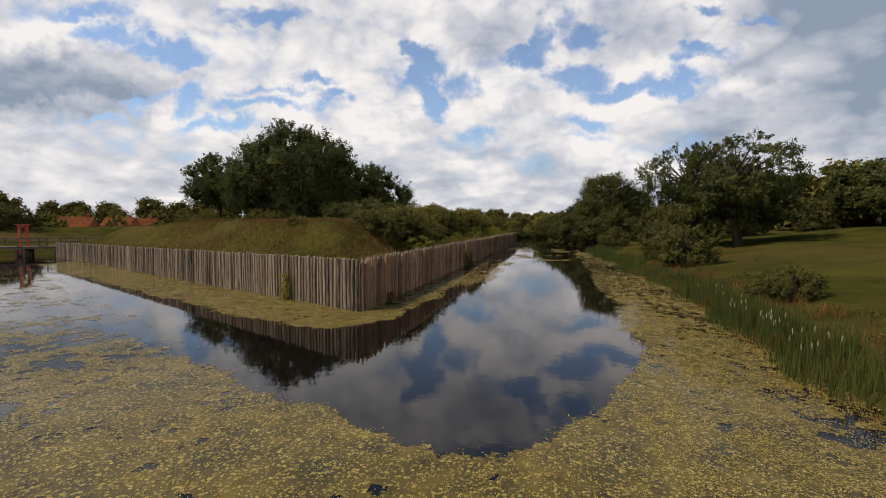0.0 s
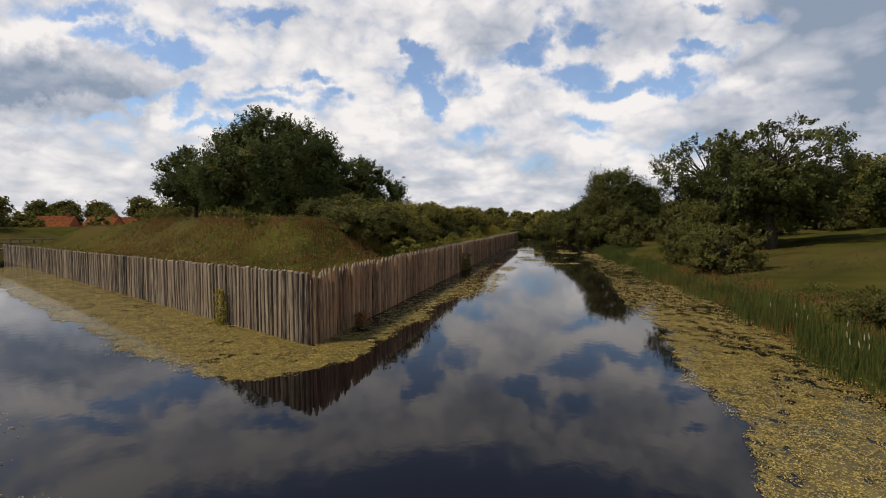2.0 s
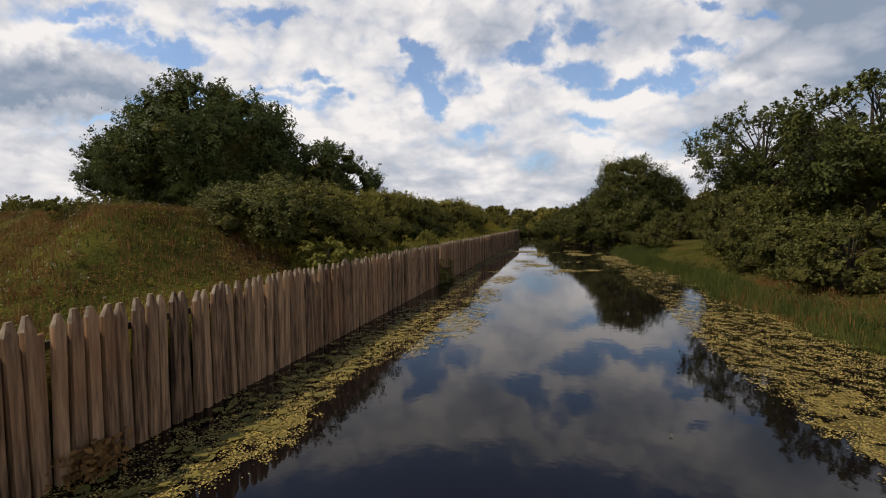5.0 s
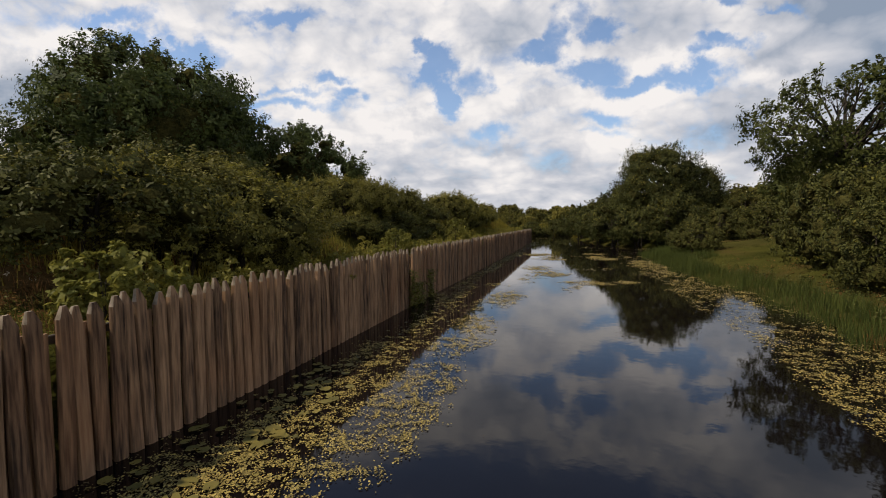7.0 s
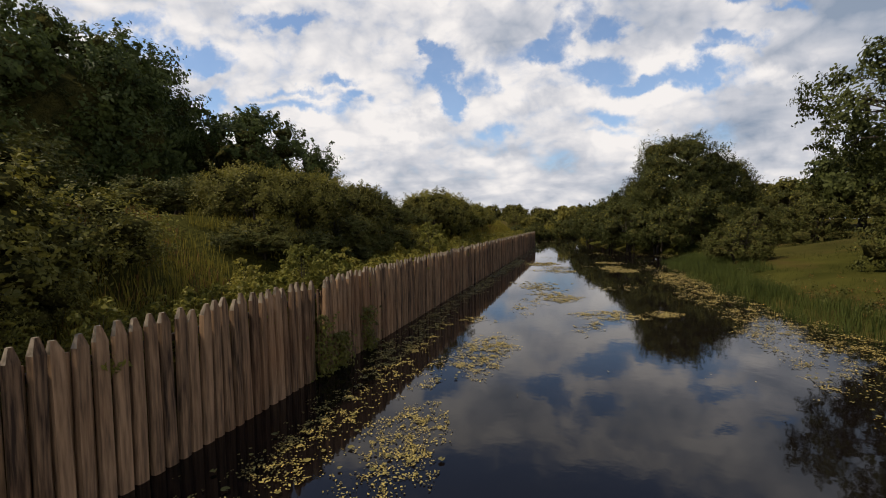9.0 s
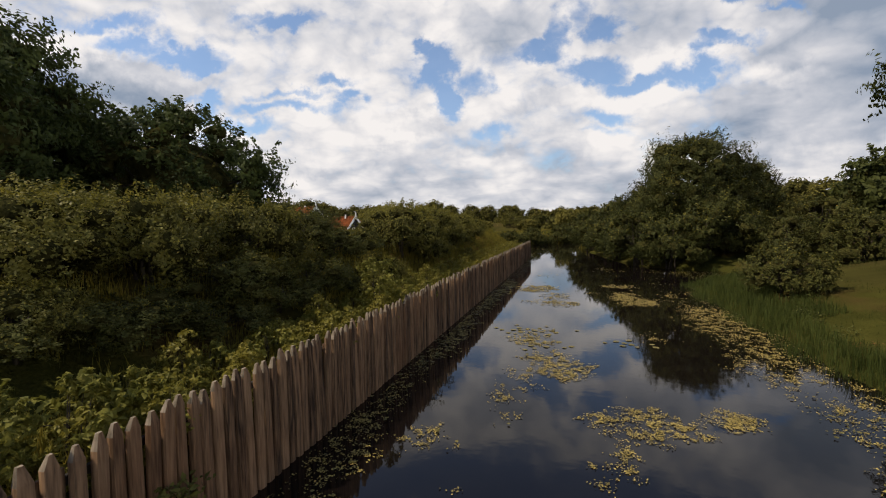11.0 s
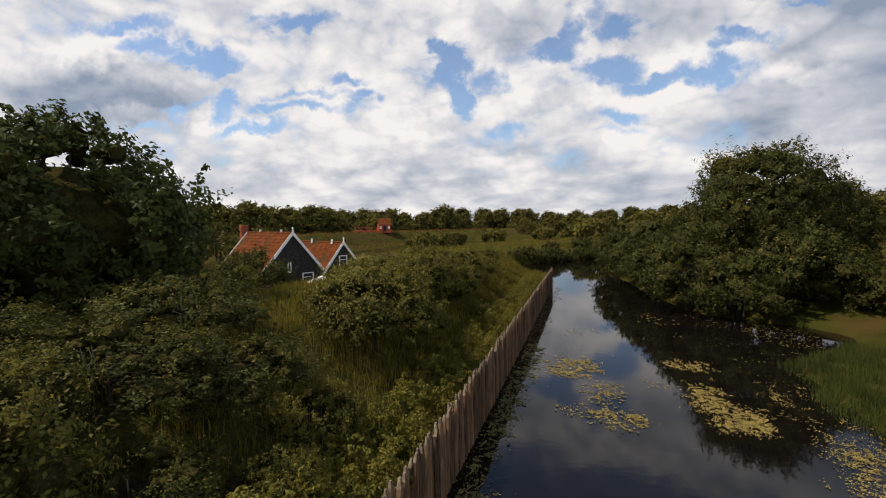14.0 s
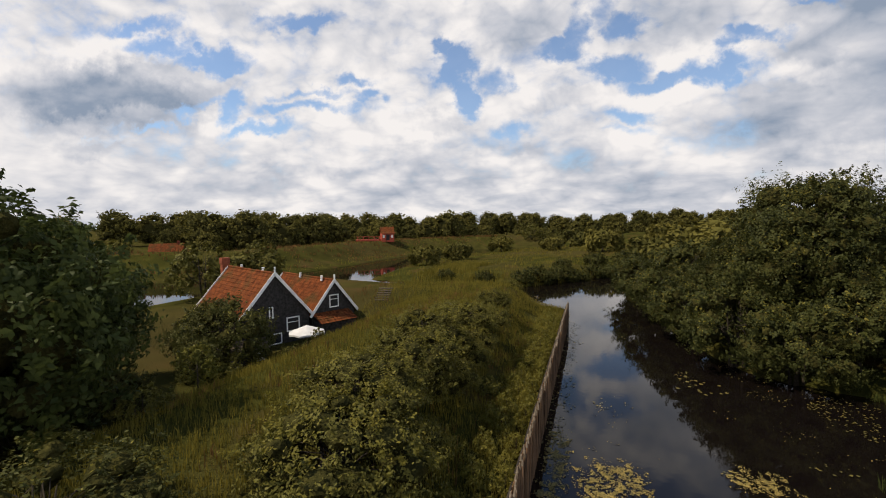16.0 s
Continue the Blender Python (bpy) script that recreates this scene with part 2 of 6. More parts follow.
# ---- materials ----
def material(name, low, high, scale=3.0, rough=0.8, bump=0.3, bump_scale=40.0, stains=None, island=0.0, translucent=0.0, spec=0.3, bump_dist=0.02):
    """Two-scale noise between two colours, with stains, grain relief and a share of light let through."""
    m = bpy.data.materials.new(name)
    m.use_nodes = True
    nt = m.node_tree
    bsdf = nt.nodes["Principled BSDF"]
    bsdf.inputs["Roughness"].default_value = rough
    bsdf.inputs["Specular IOR Level"].default_value = spec
    geo = nt.nodes.new("ShaderNodeNewGeometry")
    n1 = nt.nodes.new("ShaderNodeTexNoise")
    n1.inputs["Scale"].default_value, n1.inputs["Detail"].default_value = scale, 6
    nt.links.new(geo.outputs["Position"], n1.inputs["Vector"])
    fac = n1.outputs["Fac"]
    stretch = nt.nodes.new("ShaderNodeMapRange")
    stretch.inputs[1].default_value, stretch.inputs[2].default_value = 0.3, 0.7
    nt.links.new(fac, stretch.inputs[0])
    fac = stretch.outputs[0]
    if island:
        mixf = nt.nodes.new("ShaderNodeMix")
        mixf.inputs["Factor"].default_value = island
        nt.links.new(fac, mixf.inputs["A"])
        nt.links.new(geo.outputs["Random Per Island"], mixf.inputs["B"])
        fac = mixf.outputs["Result"]
    mix = nt.nodes.new("ShaderNodeMix")
    mix.data_type = "RGBA"
    nt.links.new(fac, mix.inputs["Factor"])
    mix.inputs["A"].default_value, mix.inputs["B"].default_value = (*low, 1), (*high, 1)
    col = mix.outputs["Result"]
    if stains:
        n2 = nt.nodes.new("ShaderNodeTexNoise")
        n2.inputs["Scale"].default_value, n2.inputs["Detail"].default_value = stains[1], 5
        nt.links.new(geo.outputs["Position"], n2.inputs["Vector"])
        r2 = nt.nodes.new("ShaderNodeMapRange")
        r2.inputs[1].default_value, r2.inputs[2].default_value = stains[2], stains[2] + 0.18
        nt.links.new(n2.outputs["Fac"], r2.inputs[0])
        mix2 = nt.nodes.new("ShaderNodeMix")
        mix2.data_type = "RGBA"
        nt.links.new(r2.outputs[0], mix2.inputs["Factor"])
        nt.links.new(col, mix2.inputs["A"])
        mix2.inputs["B"].default_value = (*stains[0], 1)
        col = mix2.outputs["Result"]
    nt.links.new(col, bsdf.inputs["Base Color"])
    if bump:
        n3 = nt.nodes.new("ShaderNodeTexNoise")
        n3.inputs["Scale"].default_value, n3.inputs["Detail"].default_value = bump_scale, 4
        nt.links.new(geo.outputs["Position"], n3.inputs["Vector"])
        b = nt.nodes.new("ShaderNodeBump")
        b.inputs["Strength"].default_value, b.inputs["Distance"].default_value = bump, bump_dist
        nt.links.new(n3.outputs["Fac"], b.inputs["Height"])
        nt.links.new(b.outputs[0], bsdf.inputs["Normal"])
    if translucent:
        tr = nt.nodes.new("ShaderNodeBsdfTranslucent")
        nt.links.new(col, tr.inputs["Color"])
        ms = nt.nodes.new("ShaderNodeMixShader")
        ms.inputs[0].default_value = translucent
        nt.links.new(bsdf.outputs[0], ms.inputs[1])
        nt.links.new(tr.outputs[0], ms.inputs[2])
        nt.links.new(ms.outputs[0], nt.nodes["Material Output"].inputs[0])
    return m


def stake_wood(name, low, high, red):
    """Weathered palisade wood: long upright grain, each stake a little different, some reddish, green low down by patches."""
    m = bpy.data.materials.new(name)
    m.use_nodes = True
    nt = m.node_tree
    bsdf = nt.nodes["Principled BSDF"]
    bsdf.inputs["Roughness"].default_value = 0.85
    bsdf.inputs["Specular IOR Level"].default_value = 0.2
    geo = nt.nodes.new("ShaderNodeNewGeometry")
    info = nt.nodes.new("ShaderNodeObjectInfo")
    mp = nt.nodes.new("ShaderNodeMapping")
    mp.inputs["Scale"].default_value = (22, 22, 1.6)
    nt.links.new(geo.outputs["Position"], mp.inputs[0])
    grain = nt.nodes.new("ShaderNodeTexNoise")
    grain.inputs["Scale"].default_value, grain.inputs["Detail"].default_value = 1.0, 6
    nt.links.new(mp.outputs[0], grain.inputs["Vector"])
    add = nt.nodes.new("ShaderNodeMath")
    add.operation = "MULTIPLY_ADD"
    nt.links.new(info.outputs["Random"], add.inputs[0])
    add.inputs[1].default_value = 0.3
    nt.links.new(grain.outputs["Fac"], add.inputs[2])
    rg = nt.nodes.new("ShaderNodeMapRange")
    rg.inputs[1].default_value, rg.inputs[2].default_value = 0.40, 0.92
    nt.links.new(add.outputs[0], rg.inputs[0])
    mix = nt.nodes.new("ShaderNodeMix")
    mix.data_type = "RGBA"
    nt.links.new(rg.outputs[0], mix.inputs["Factor"])
    mix.inputs["A"].default_value, mix.inputs["B"].default_value = (*low, 1), (*high, 1)
    big = nt.nodes.new("ShaderNodeTexNoise")
    big.inputs["Scale"].default_value = 0.45
    nt.links.new(geo.outputs["Position"], big.inputs["Vector"])
    r2 = nt.nodes.new("ShaderNodeMapRange")
    r2.inputs[1].default_value, r2.inputs[2].default_value, r2.inputs[4].default_value = 0.52, 0.75, 0.5
    nt.links.new(big.outputs["Fac"], r2.inputs[0])
    mix2 = nt.nodes.new("ShaderNodeMix")
    mix2.data_type = "RGBA"
    nt.links.new(r2.outputs[0], mix2.inputs["Factor"])
    nt.links.new(mix.outputs["Result"], mix2.inputs["A"])
    mix2.inputs["B"].default_value = (*red, 1)
    nt.links.new(mix2.outputs["Result"], bsdf.inputs["Base Color"])
    b = nt.nodes.new("ShaderNodeBump")
    b.inputs["Strength"].default_value, b.inputs["Distance"].default_value = 0.5, 0.01
    nt.links.new(grain.outputs["Fac"], b.inputs["Height"])
    nt.links.new(b.outputs[0], bsdf.inputs["Normal"])
    return m


def water_material():
    m = bpy.data.materials.new("moat_water")
    m.use_nodes = True
    nt = m.node_tree
    bsdf = nt.nodes["Principled BSDF"]
    bsdf.inputs["Roughness"].default_value = 0.03
    bsdf.inputs["IOR"].default_value = 1.33
    geo = nt.nodes.new("ShaderNodeNewGeometry")
    # weed under the surface of the long canal
    place = nt.nodes.new("ShaderNodeSeparateXYZ")
    nt.links.new(geo.outputs["Position"], place.inputs[0])
    reach = nt.nodes.new("ShaderNodeMapRange")
    reach.inputs[1].default_value, reach.inputs[2].default_value = 16.0, 34.0
    nt.links.new(place.outputs[1], reach.inputs[0])
    weed = nt.nodes.new("ShaderNodeTexNoise")
    weed.inputs["Scale"].default_value, weed.inputs["Detail"].default_value = 0.8, 6
    nt.links.new(geo.outputs["Position"], weed.inputs["Vector"])
    patch = nt.nodes.new("ShaderNodeMapRange")
    patch.inputs[1].default_value, patch.inputs[2].default_value = 0.36, 0.68
    nt.links.new(weed.outputs["Fac"], patch.inputs[0])
    both = nt.nodes.new("ShaderNodeMath")
    both.operation = "MULTIPLY"
    nt.links.new(reach.outputs[0], both.inputs[0])
    nt.links.new(patch.outputs[0], both.inputs[1])
    murk = nt.nodes.new("ShaderNodeMix")
    murk.data_type = "RGBA"
    nt.links.new(both.outputs[0], murk.inputs["Factor"])
    murk.inputs["A"].default_value, murk.inputs["B"].default_value = (0.0040, 0.0028, 0.0027, 1), (0.0062, 0.0048, 0.0036, 1)
    nt.links.new(murk.outputs["Result"], bsdf.inputs["Base Color"])
    n = nt.nodes.new("ShaderNodeTexNoise")
    n.inputs["Scale"].default_value, n.inputs["Detail"].default_value = 3.0, 3
    nt.links.new(geo.outputs["Position"], n.inputs["Vector"])
    b = nt.nodes.new("ShaderNodeBump")
    b.inputs["Strength"].default_value, b.inputs["Distance"].default_value = 0.10, 0.015
    nt.links.new(n.outputs["Fac"], b.inputs["Height"])
    nt.links.new(b.outputs[0], bsdf.inputs["Normal"])
    return m


def algae_material():
    """Matted weed: golden and olive patches, and tiny leaves that lie close together in it."""
    m = material("algae_mat", (0.022, 0.017, 0.005), (0.120, 0.084, 0.015), 1.8, 0.75, 0, 26, ((0.026, 0.025, 0.008), 0.9, 0.50), spec=0.1)
    nt = m.node_tree
    bsdf = nt.nodes["Principled BSDF"]
    was = bsdf.inputs["Base Color"].links[0].from_socket
    geo = nt.nodes.new("ShaderNodeNewGeometry")
    cell = nt.nodes.new("ShaderNodeTexVoronoi")
    cell.inputs["Scale"].default_value = 20.0
    nt.links.new(geo.outputs["Position"], cell.inputs["Vector"])
    pick = nt.nodes.new("ShaderNodeSeparateColor")
    nt.links.new(cell.outputs["Color"], pick.inputs[0])
    # how much leaf a cell holds
    leaf = nt.nodes.new("ShaderNodeMath")
    leaf.operation = "SUBTRACT"
    nt.links.new(pick.outputs[0], leaf.inputs[0])
    nt.links.new(cell.outputs["Distance"], leaf.inputs[1])
    edge = nt.nodes.new("ShaderNodeMapRange")
    edge.inputs[1].default_value, edge.inputs[2].default_value, edge.inputs[4].default_value = 0.12, 0.26, 0.95
    nt.links.new(leaf.outputs[0], edge.inputs[0])
    tint = nt.nodes.new("ShaderNodeMix")
    tint.data_type = "RGBA"
    nt.links.new(pick.outputs[1], tint.inputs["Factor"])
    tint.inputs["A"].default_value, tint.inputs["B"].default_value = (0.070, 0.054, 0.011, 1), (0.29, 0.215, 0.056, 1)
    mix = nt.nodes.new("ShaderNodeMix")
    mix.data_type = "RGBA"
    nt.links.new(edge.outputs[0], mix.inputs["Factor"])
    nt.links.new(was, mix.inputs["A"])
    nt.links.new(tint.outputs["Result"], mix.inputs["B"])
    nt.links.new(mix.outputs["Result"], bsdf.inputs["Base Color"])
    b = nt.nodes.new("ShaderNodeBump")
    b.inputs["Strength"].default_value, b.inputs["Distance"].default_value = 0.7, 0.02
    nt.links.new(edge.outputs[0], b.inputs["Height"])
    nt.links.new(b.outputs[0], bsdf.inputs["Normal"])
    # a film of water stands on the weed
    bsdf.inputs["Coat Weight"].default_value = 0.45
    bsdf.inputs["Coat IOR"].default_value = 1.33
    bsdf.inputs["Coat Roughness"].default_value = 0.06
    return m


def grass_ground():
    """Turf with dry brown and fresh green patches; finer tufts in the relief."""
    m = material("turf", (0.023, 0.025, 0.006), (0.058, 0.054, 0.012), 0.35, 0.95, 0.9, 9.0, ((0.072, 0.044, 0.017), 0.22, 0.55), bump_dist=0.12, spec=0.0)
    nt = m.node_tree
    bsdf = nt.nodes["Principled BSDF"]
    link = bsdf.inputs["Base Color"].links[0]
    was = link.from_socket
    geo = nt.nodes.new("ShaderNodeNewGeometry")
    n = nt.nodes.new("ShaderNodeTexNoise")
    n.inputs["Scale"].default_value, n.inputs["Detail"].default_value = 0.04, 5
    nt.links.new(geo.outputs["Position"], n.inputs["Vector"])
    rg = nt.nodes.new("ShaderNodeMapRange")
    rg.inputs[1].default_value, rg.inputs[2].default_value, rg.inputs[4].default_value = 0.46, 0.62, 0.7
    nt.links.new(n.outputs["Fac"], rg.inputs[0])
    mix = nt.nodes.new("ShaderNodeMix")
    mix.data_type = "RGBA"
    nt.links.new(rg.outputs[0], mix.inputs["Factor"])
    nt.links.new(was, mix.inputs["A"])
    mix.inputs["B"].default_value = (0.058, 0.044, 0.016, 1)
    nt.links.new(mix.outputs["Result"], bsdf.inputs["Base Color"])
    return m


M_turf = grass_ground()
M_water = water_material()
M_stake = stake_wood("grey_brown_stakes", (0.026, 0.015, 0.009), (0.300, 0.180, 0.098), (0.205, 0.098, 0.044))
M_grey_stake = stake_wood("grey_front_stakes", (0.022, 0.017, 0.013), (0.245, 0.190, 0.130), (0.150, 0.105, 0.066))
# paler wood that paints sunlight on the stake heads
M_head = material("sunlit_pale_heads", (0.09, 0.070, 0.048), (0.27, 0.215, 0.155), 6.0, 0.9, 0.3, 40, spec=0.1)
# rails and front-run boards, darker than the stakes to paint shade in gaps
M_backing = material("gap_shade_backing", (0.018, 0.014, 0.010), (0.045, 0.035, 0.025), 4.0, 0.9)
M_oak = material("oak_leaves", (0.020, 0.029, 0.009), (0.088, 0.106, 0.027), 0.45, 0.6, 0, island=0.4, translucent=0.3, spec=0.1)
M_bush = material("shrub_leaves", (0.036, 0.037, 0.009), (0.170, 0.152, 0.030), 0.55, 0.6, 0, island=0.42, translucent=0.2, spec=0.1)
M_bank = material("bank_shrub_leaves", (0.024, 0.028, 0.008), (0.100, 0.098, 0.024), 0.5, 0.6, 0, island=0.45, translucent=0.18, spec=0.08)
M_alder = material("alder_leaves", (0.018, 0.023, 0.007), (0.078, 0.080, 0.020), 0.5, 0.6, 0, island=0.45, translucent=0.18, spec=0.08)
M_shoot = material("sunlit_shoot_and_weed_leaves", (0.090, 0.088, 0.014), (0.240, 0.200, 0.034), 0.7, 0.55, 0, island=0.4, translucent=0.4, spec=0.15)
# fill of the crowns: leaf green darkened to stand in for inner shade
M_core = material("shaded_inner_leaves", (0.022, 0.022, 0.008), (0.060, 0.054, 0.016), 3.0, 0.9, 0.9, 9.0, bump_dist=0.15, spec=0.0)
M_fresh = material("fresh_leaves", (0.085, 0.090, 0.016), (0.215, 0.190, 0.036), 0.8, 0.6, 0, island=0.5, translucent=0.35, spec=0.12)
M_ash = material("ash_leaves", (0.024, 0.031, 0.009), (0.100, 0.108, 0.028), 0.5, 0.62, 0, island=0.45, translucent=0.3, spec=0.1)
M_far = material("far_leaves", (0.034, 0.038, 0.011), (0.175, 0.148, 0.032), 0.07, 0.7, 0, island=0.35, translucent=0.25, spec=0.06)
M_yellow = material("yellow_green_leaves", (0.08, 0.08, 0.015), (0.18, 0.155, 0.03), 0.3, 0.65, 0, island=0.5, translucent=0.2, spec=0.1)
M_bark = material("bark", (0.018, 0.015, 0.011), (0.055, 0.044, 0.030), 6.0, 0.95, 0.8, 30, spec=0.1)
M_blade = material("grass_blades", (0.078, 0.074, 0.012), (0.250, 0.195, 0.034), 0.4, 0.85, 0, island=0.45, translucent=0.35, spec=0.06)
M_lawn = material("lawn_blades", (0.024, 0.032, 0.007), (0.076, 0.076, 0.017), 0.3, 0.85, 0, island=0.4, translucent=0.25, spec=0.1)
M_dry = material("dry_grass", (0.070, 0.038, 0.013), (0.215, 0.112, 0.040), 0.35, 0.9, 0, island=0.5, translucent=0.2, spec=0.05)
M_reed = material("reed_leaves", (0.024, 0.036, 0.008), (0.084, 0.096, 0.021), 0.5, 0.7, 0, island=0.5, translucent=0.3, spec=0.1)
M_algae = algae_material()
M_frond = material("floating_leaves", (0.036, 0.028, 0.006), (0.370, 0.275, 0.075), 0.8, 0.6, 0, island=0.85, spec=0.2)
M_pad = material("lily_pad", (0.045, 0.043, 0.009), (0.165, 0.125, 0.026), 1.5, 0.5, 0.2, 30, island=0.6)
M_tile = material("red_pantiles", (0.065, 0.020, 0.008), (0.185, 0.056, 0.018), 2.2, 0.9, 0.4, 14, ((0.070, 0.042, 0.015), 0.7, 0.50), spec=0.05)
M_tarred = material("tarred_boards", (0.015, 0.014, 0.013), (0.050, 0.046, 0.043), 5.0, 0.8, 0.3, 25, spec=0.12)
M_white = material("white_paint", (0.68, 0.67, 0.63), (0.82, 0.81, 0.78), 3.0, 0.5, 0.1, 30)
M_glass = material("dark_window_glass", (0.02, 0.022, 0.025), (0.03, 0.032, 0.036), 1.0, 0.06, 0, spec=0.6)
M_red = material("red_paint", (0.30, 0.045, 0.022), (0.46, 0.085, 0.04), 3.0, 0.6, 0.1, 30)
M_brick = material("red_brick", (0.16, 0.045, 0.022), (0.27, 0.085, 0.045), 4.0, 0.9, 0.4, 30, spec=0.1)
M_deck = material("bridge_timber", (0.055, 0.042, 0.03), (0.13, 0.10, 0.07), 3.0, 0.9, 0.4, 20)
M_cloth = material("canvas", (0.50, 0.48, 0.45), (0.62, 0.60, 0.57), 2.0, 0.9, 0.1, 60)
M_fluff = material("cattail_fluff", (0.19, 0.16, 0.11), (0.31, 0.27, 0.20), 9.0, 0.95, 0.4, 60)

# ---- plan of the land ----
LEFT_END = (-48.0, 20.0)
FENCE_END = 83.2
ISLAND = [(0.0, 0.0), (0.0, FENCE_END), (-9.0, 96.0), (-46.0, 104.0), (-48.0, 76.0), LEFT_END]


def inside(x, y, poly):
    """Distance to the outline, positive inside (corners counter-clockwise)."""
    far = np.full(np.shape(x), 1e9)
    odd = np.zeros(np.shape(x), bool)
    for (ax, ay), (bx, by) in zip(poly, poly[1:] + poly[:1]):
        dx, dy = bx - ax, by - ay
        t = np.clip(((x - ax) * dx + (y - ay) * dy) / (dx * dx + dy * dy), 0, 1)
        far = np.minimum(far, np.hypot(x - ax - t * dx, y - ay - t * dy))
        cross = ((ay > y) != (by > y)) & (x < (bx - ax) * (y - ay) / (by - ay + 1e-12) + ax)
        odd ^= cross
    return np.where(odd, far, -far)


def line_far(x, y, line):
    far = np.full(np.shape(x), 1e9)
    for (ax, ay), (bx, by) in zip(line, line[1:]):
        dx, dy = bx - ax, by - ay
        t = np.clip(((x - ax) * dx + (y - ay) * dy) / (dx * dx + dy * dy), 0, 1)
        far = np.minimum(far, np.hypot(x - ax - t * dx, y - ay - t * dy))
    return far


# the rampart follows this line inside the island
BASTION = [(0.0, 0.0), (0.0, FENCE_END), (-5.0, 90.0), (-22.0, 85.5), (-42.0, 90.0), (-48.0, 76.0), LEFT_END]
RAMPART = [(-105, -60), (-88, 45), (-104, 104), (-81, 117), (-76, 142), (-76, 162), (-68, 186), (-57, 214), (-36, 240), (10, 264), (90, 292), (260, 330)]


def shore_east(y):
    return np.interp(y, [-60, -10, 0, 10, 22, 30, 38, 46, 52, 57, 59.5, 62, 65, 68, 70, 74, 84, 100, 112, 130], [15, 15, 15.1, 16, 14.6, 15, 13.9, 13.9, 14.0, 14.2, 16.5, 19, 20.5, 18.5, 13.5, 11.5, 9.6, 7.4, 8, 9])


def height(x, y):
    """Height of the ground over the water."""
    x, y = np.asarray(x, float), np.asarray(y, float)
    rough = fbm2(x / 7, y / 7, 3) - 0.5
    d = inside(x, y, ISLAND)
    e2 = inside(x, y, BASTION)
    low_end = 1 - 0.28 * smooth(-x, 22, 44) * smooth(-y, -45, -25)
    low_end = low_end * (1 - 0.92 * smooth(-x, 22, 30) * smooth(y, 50, 66))
    isl = 1.55 + 0.25 * smooth(d, 0, 2.5) + (2.45 * low_end) * smooth(e2, 2.2, 6.4) - (0.65 + 2.45 * low_end) * smooth(e2, 11.5, 19) + rough * 0.5 * smooth(e2, 2, 6)
    isl = isl - 1.1 * (1 - smooth(d, 0.2, 4)) * smooth(y, FENCE_END + 1, FENCE_END + 4)
    z = np.where(d > 0, isl, -0.9)
    e = x - shore_east(y) + (fbm2(x / 3, y / 3, 9) - 0.5) * 0.8
    east = -0.9 + 1.2 * smooth(e, -1.6, 0.9) + 0.7 * smooth(e, 0.8, 5) + 1.3 * smooth(e, 4, 16) + 0.9 * smooth(e, 14, 34) + rough * 0.4 * smooth(e, 1, 5)
    east = east + 1.1 * np.exp(-(((x - 40) / 9) ** 2 + ((y - 34) / 12) ** 2))
    n = y - np.interp(x, [-60, -8, -2, 4, 8, 40], [112, 109, 117, 126, 128, 128])
    w_edge = np.interp(y, [104, 114, 138, 156, 185, 214, 240, 262], [-38, -40, -43, -42, -36, -24, -2, 40])
    nw = x - w_edge
    north = 1.7 * smooth(n, 0.5, 6) + 1.0 * smooth(n, 8, 25) - 0.8 * smooth(n, 45, 80)
    north = -0.9 + 1.1 * smooth(np.minimum(n, nw), -1, 1) + np.minimum(north, 0.1 + 0.055 * np.maximum(nw, 0)) + rough * 0.7 * smooth(np.minimum(n, nw), 1, 12)
    wd = np.interp(y, [-60, 10, 60, 78, 91, 104, 114, 138, 160, 185, 214, 240, 262], [-66, -66, -66, -72, -80, -70, -61, -58, -58, -52, -42, -20, 20]) - x
    west = -0.9 + 1.2 * smooth(wd, -1, 1) + 1.0 * smooth(wd, 1, 8) + rough * 0.5 * smooth(wd, 1, 8)
    s = -(0.385 * x + 0.923 * y) - 34
    south = -0.9 + 1.2 * smooth(s, -1, 1) + 1.0 * smooth(s, 1, 8)
    s2 = -46 - y
    south2 = -0.9 + 1.2 * smooth(s2, -1, 1) + 1.0 * smooth(s2, 1, 8)
    z = np.maximum.reduce([z, east, north, west, south, south2])
    far = np.hypot(x, y - 40)
    r = line_far(x, y, RAMPART)
    z = z + (1.9 + 1.7 * smooth(y, 70, 112)) * (1 - smooth(r, 3, 12)) * smooth(z, 0.0, 0.6)
    z = np.where(far > 260, np.maximum(z, 1.4), z)
    return z


def steps(fine_lo, fine_hi, step, lo, hi):
    mid = list(np.arange(fine_lo, fine_hi + 1e-6, step))
    out, s, v = [], step, fine_hi
    while v < hi:
        s *= 1.16
        v += s
        out.append(v)
    inn, s, v = [], step, fine_lo
    while v > lo:
        s *= 1.16
        v -= s
        inn.append(v)
    return np.array(inn[::-1] + mid + out)


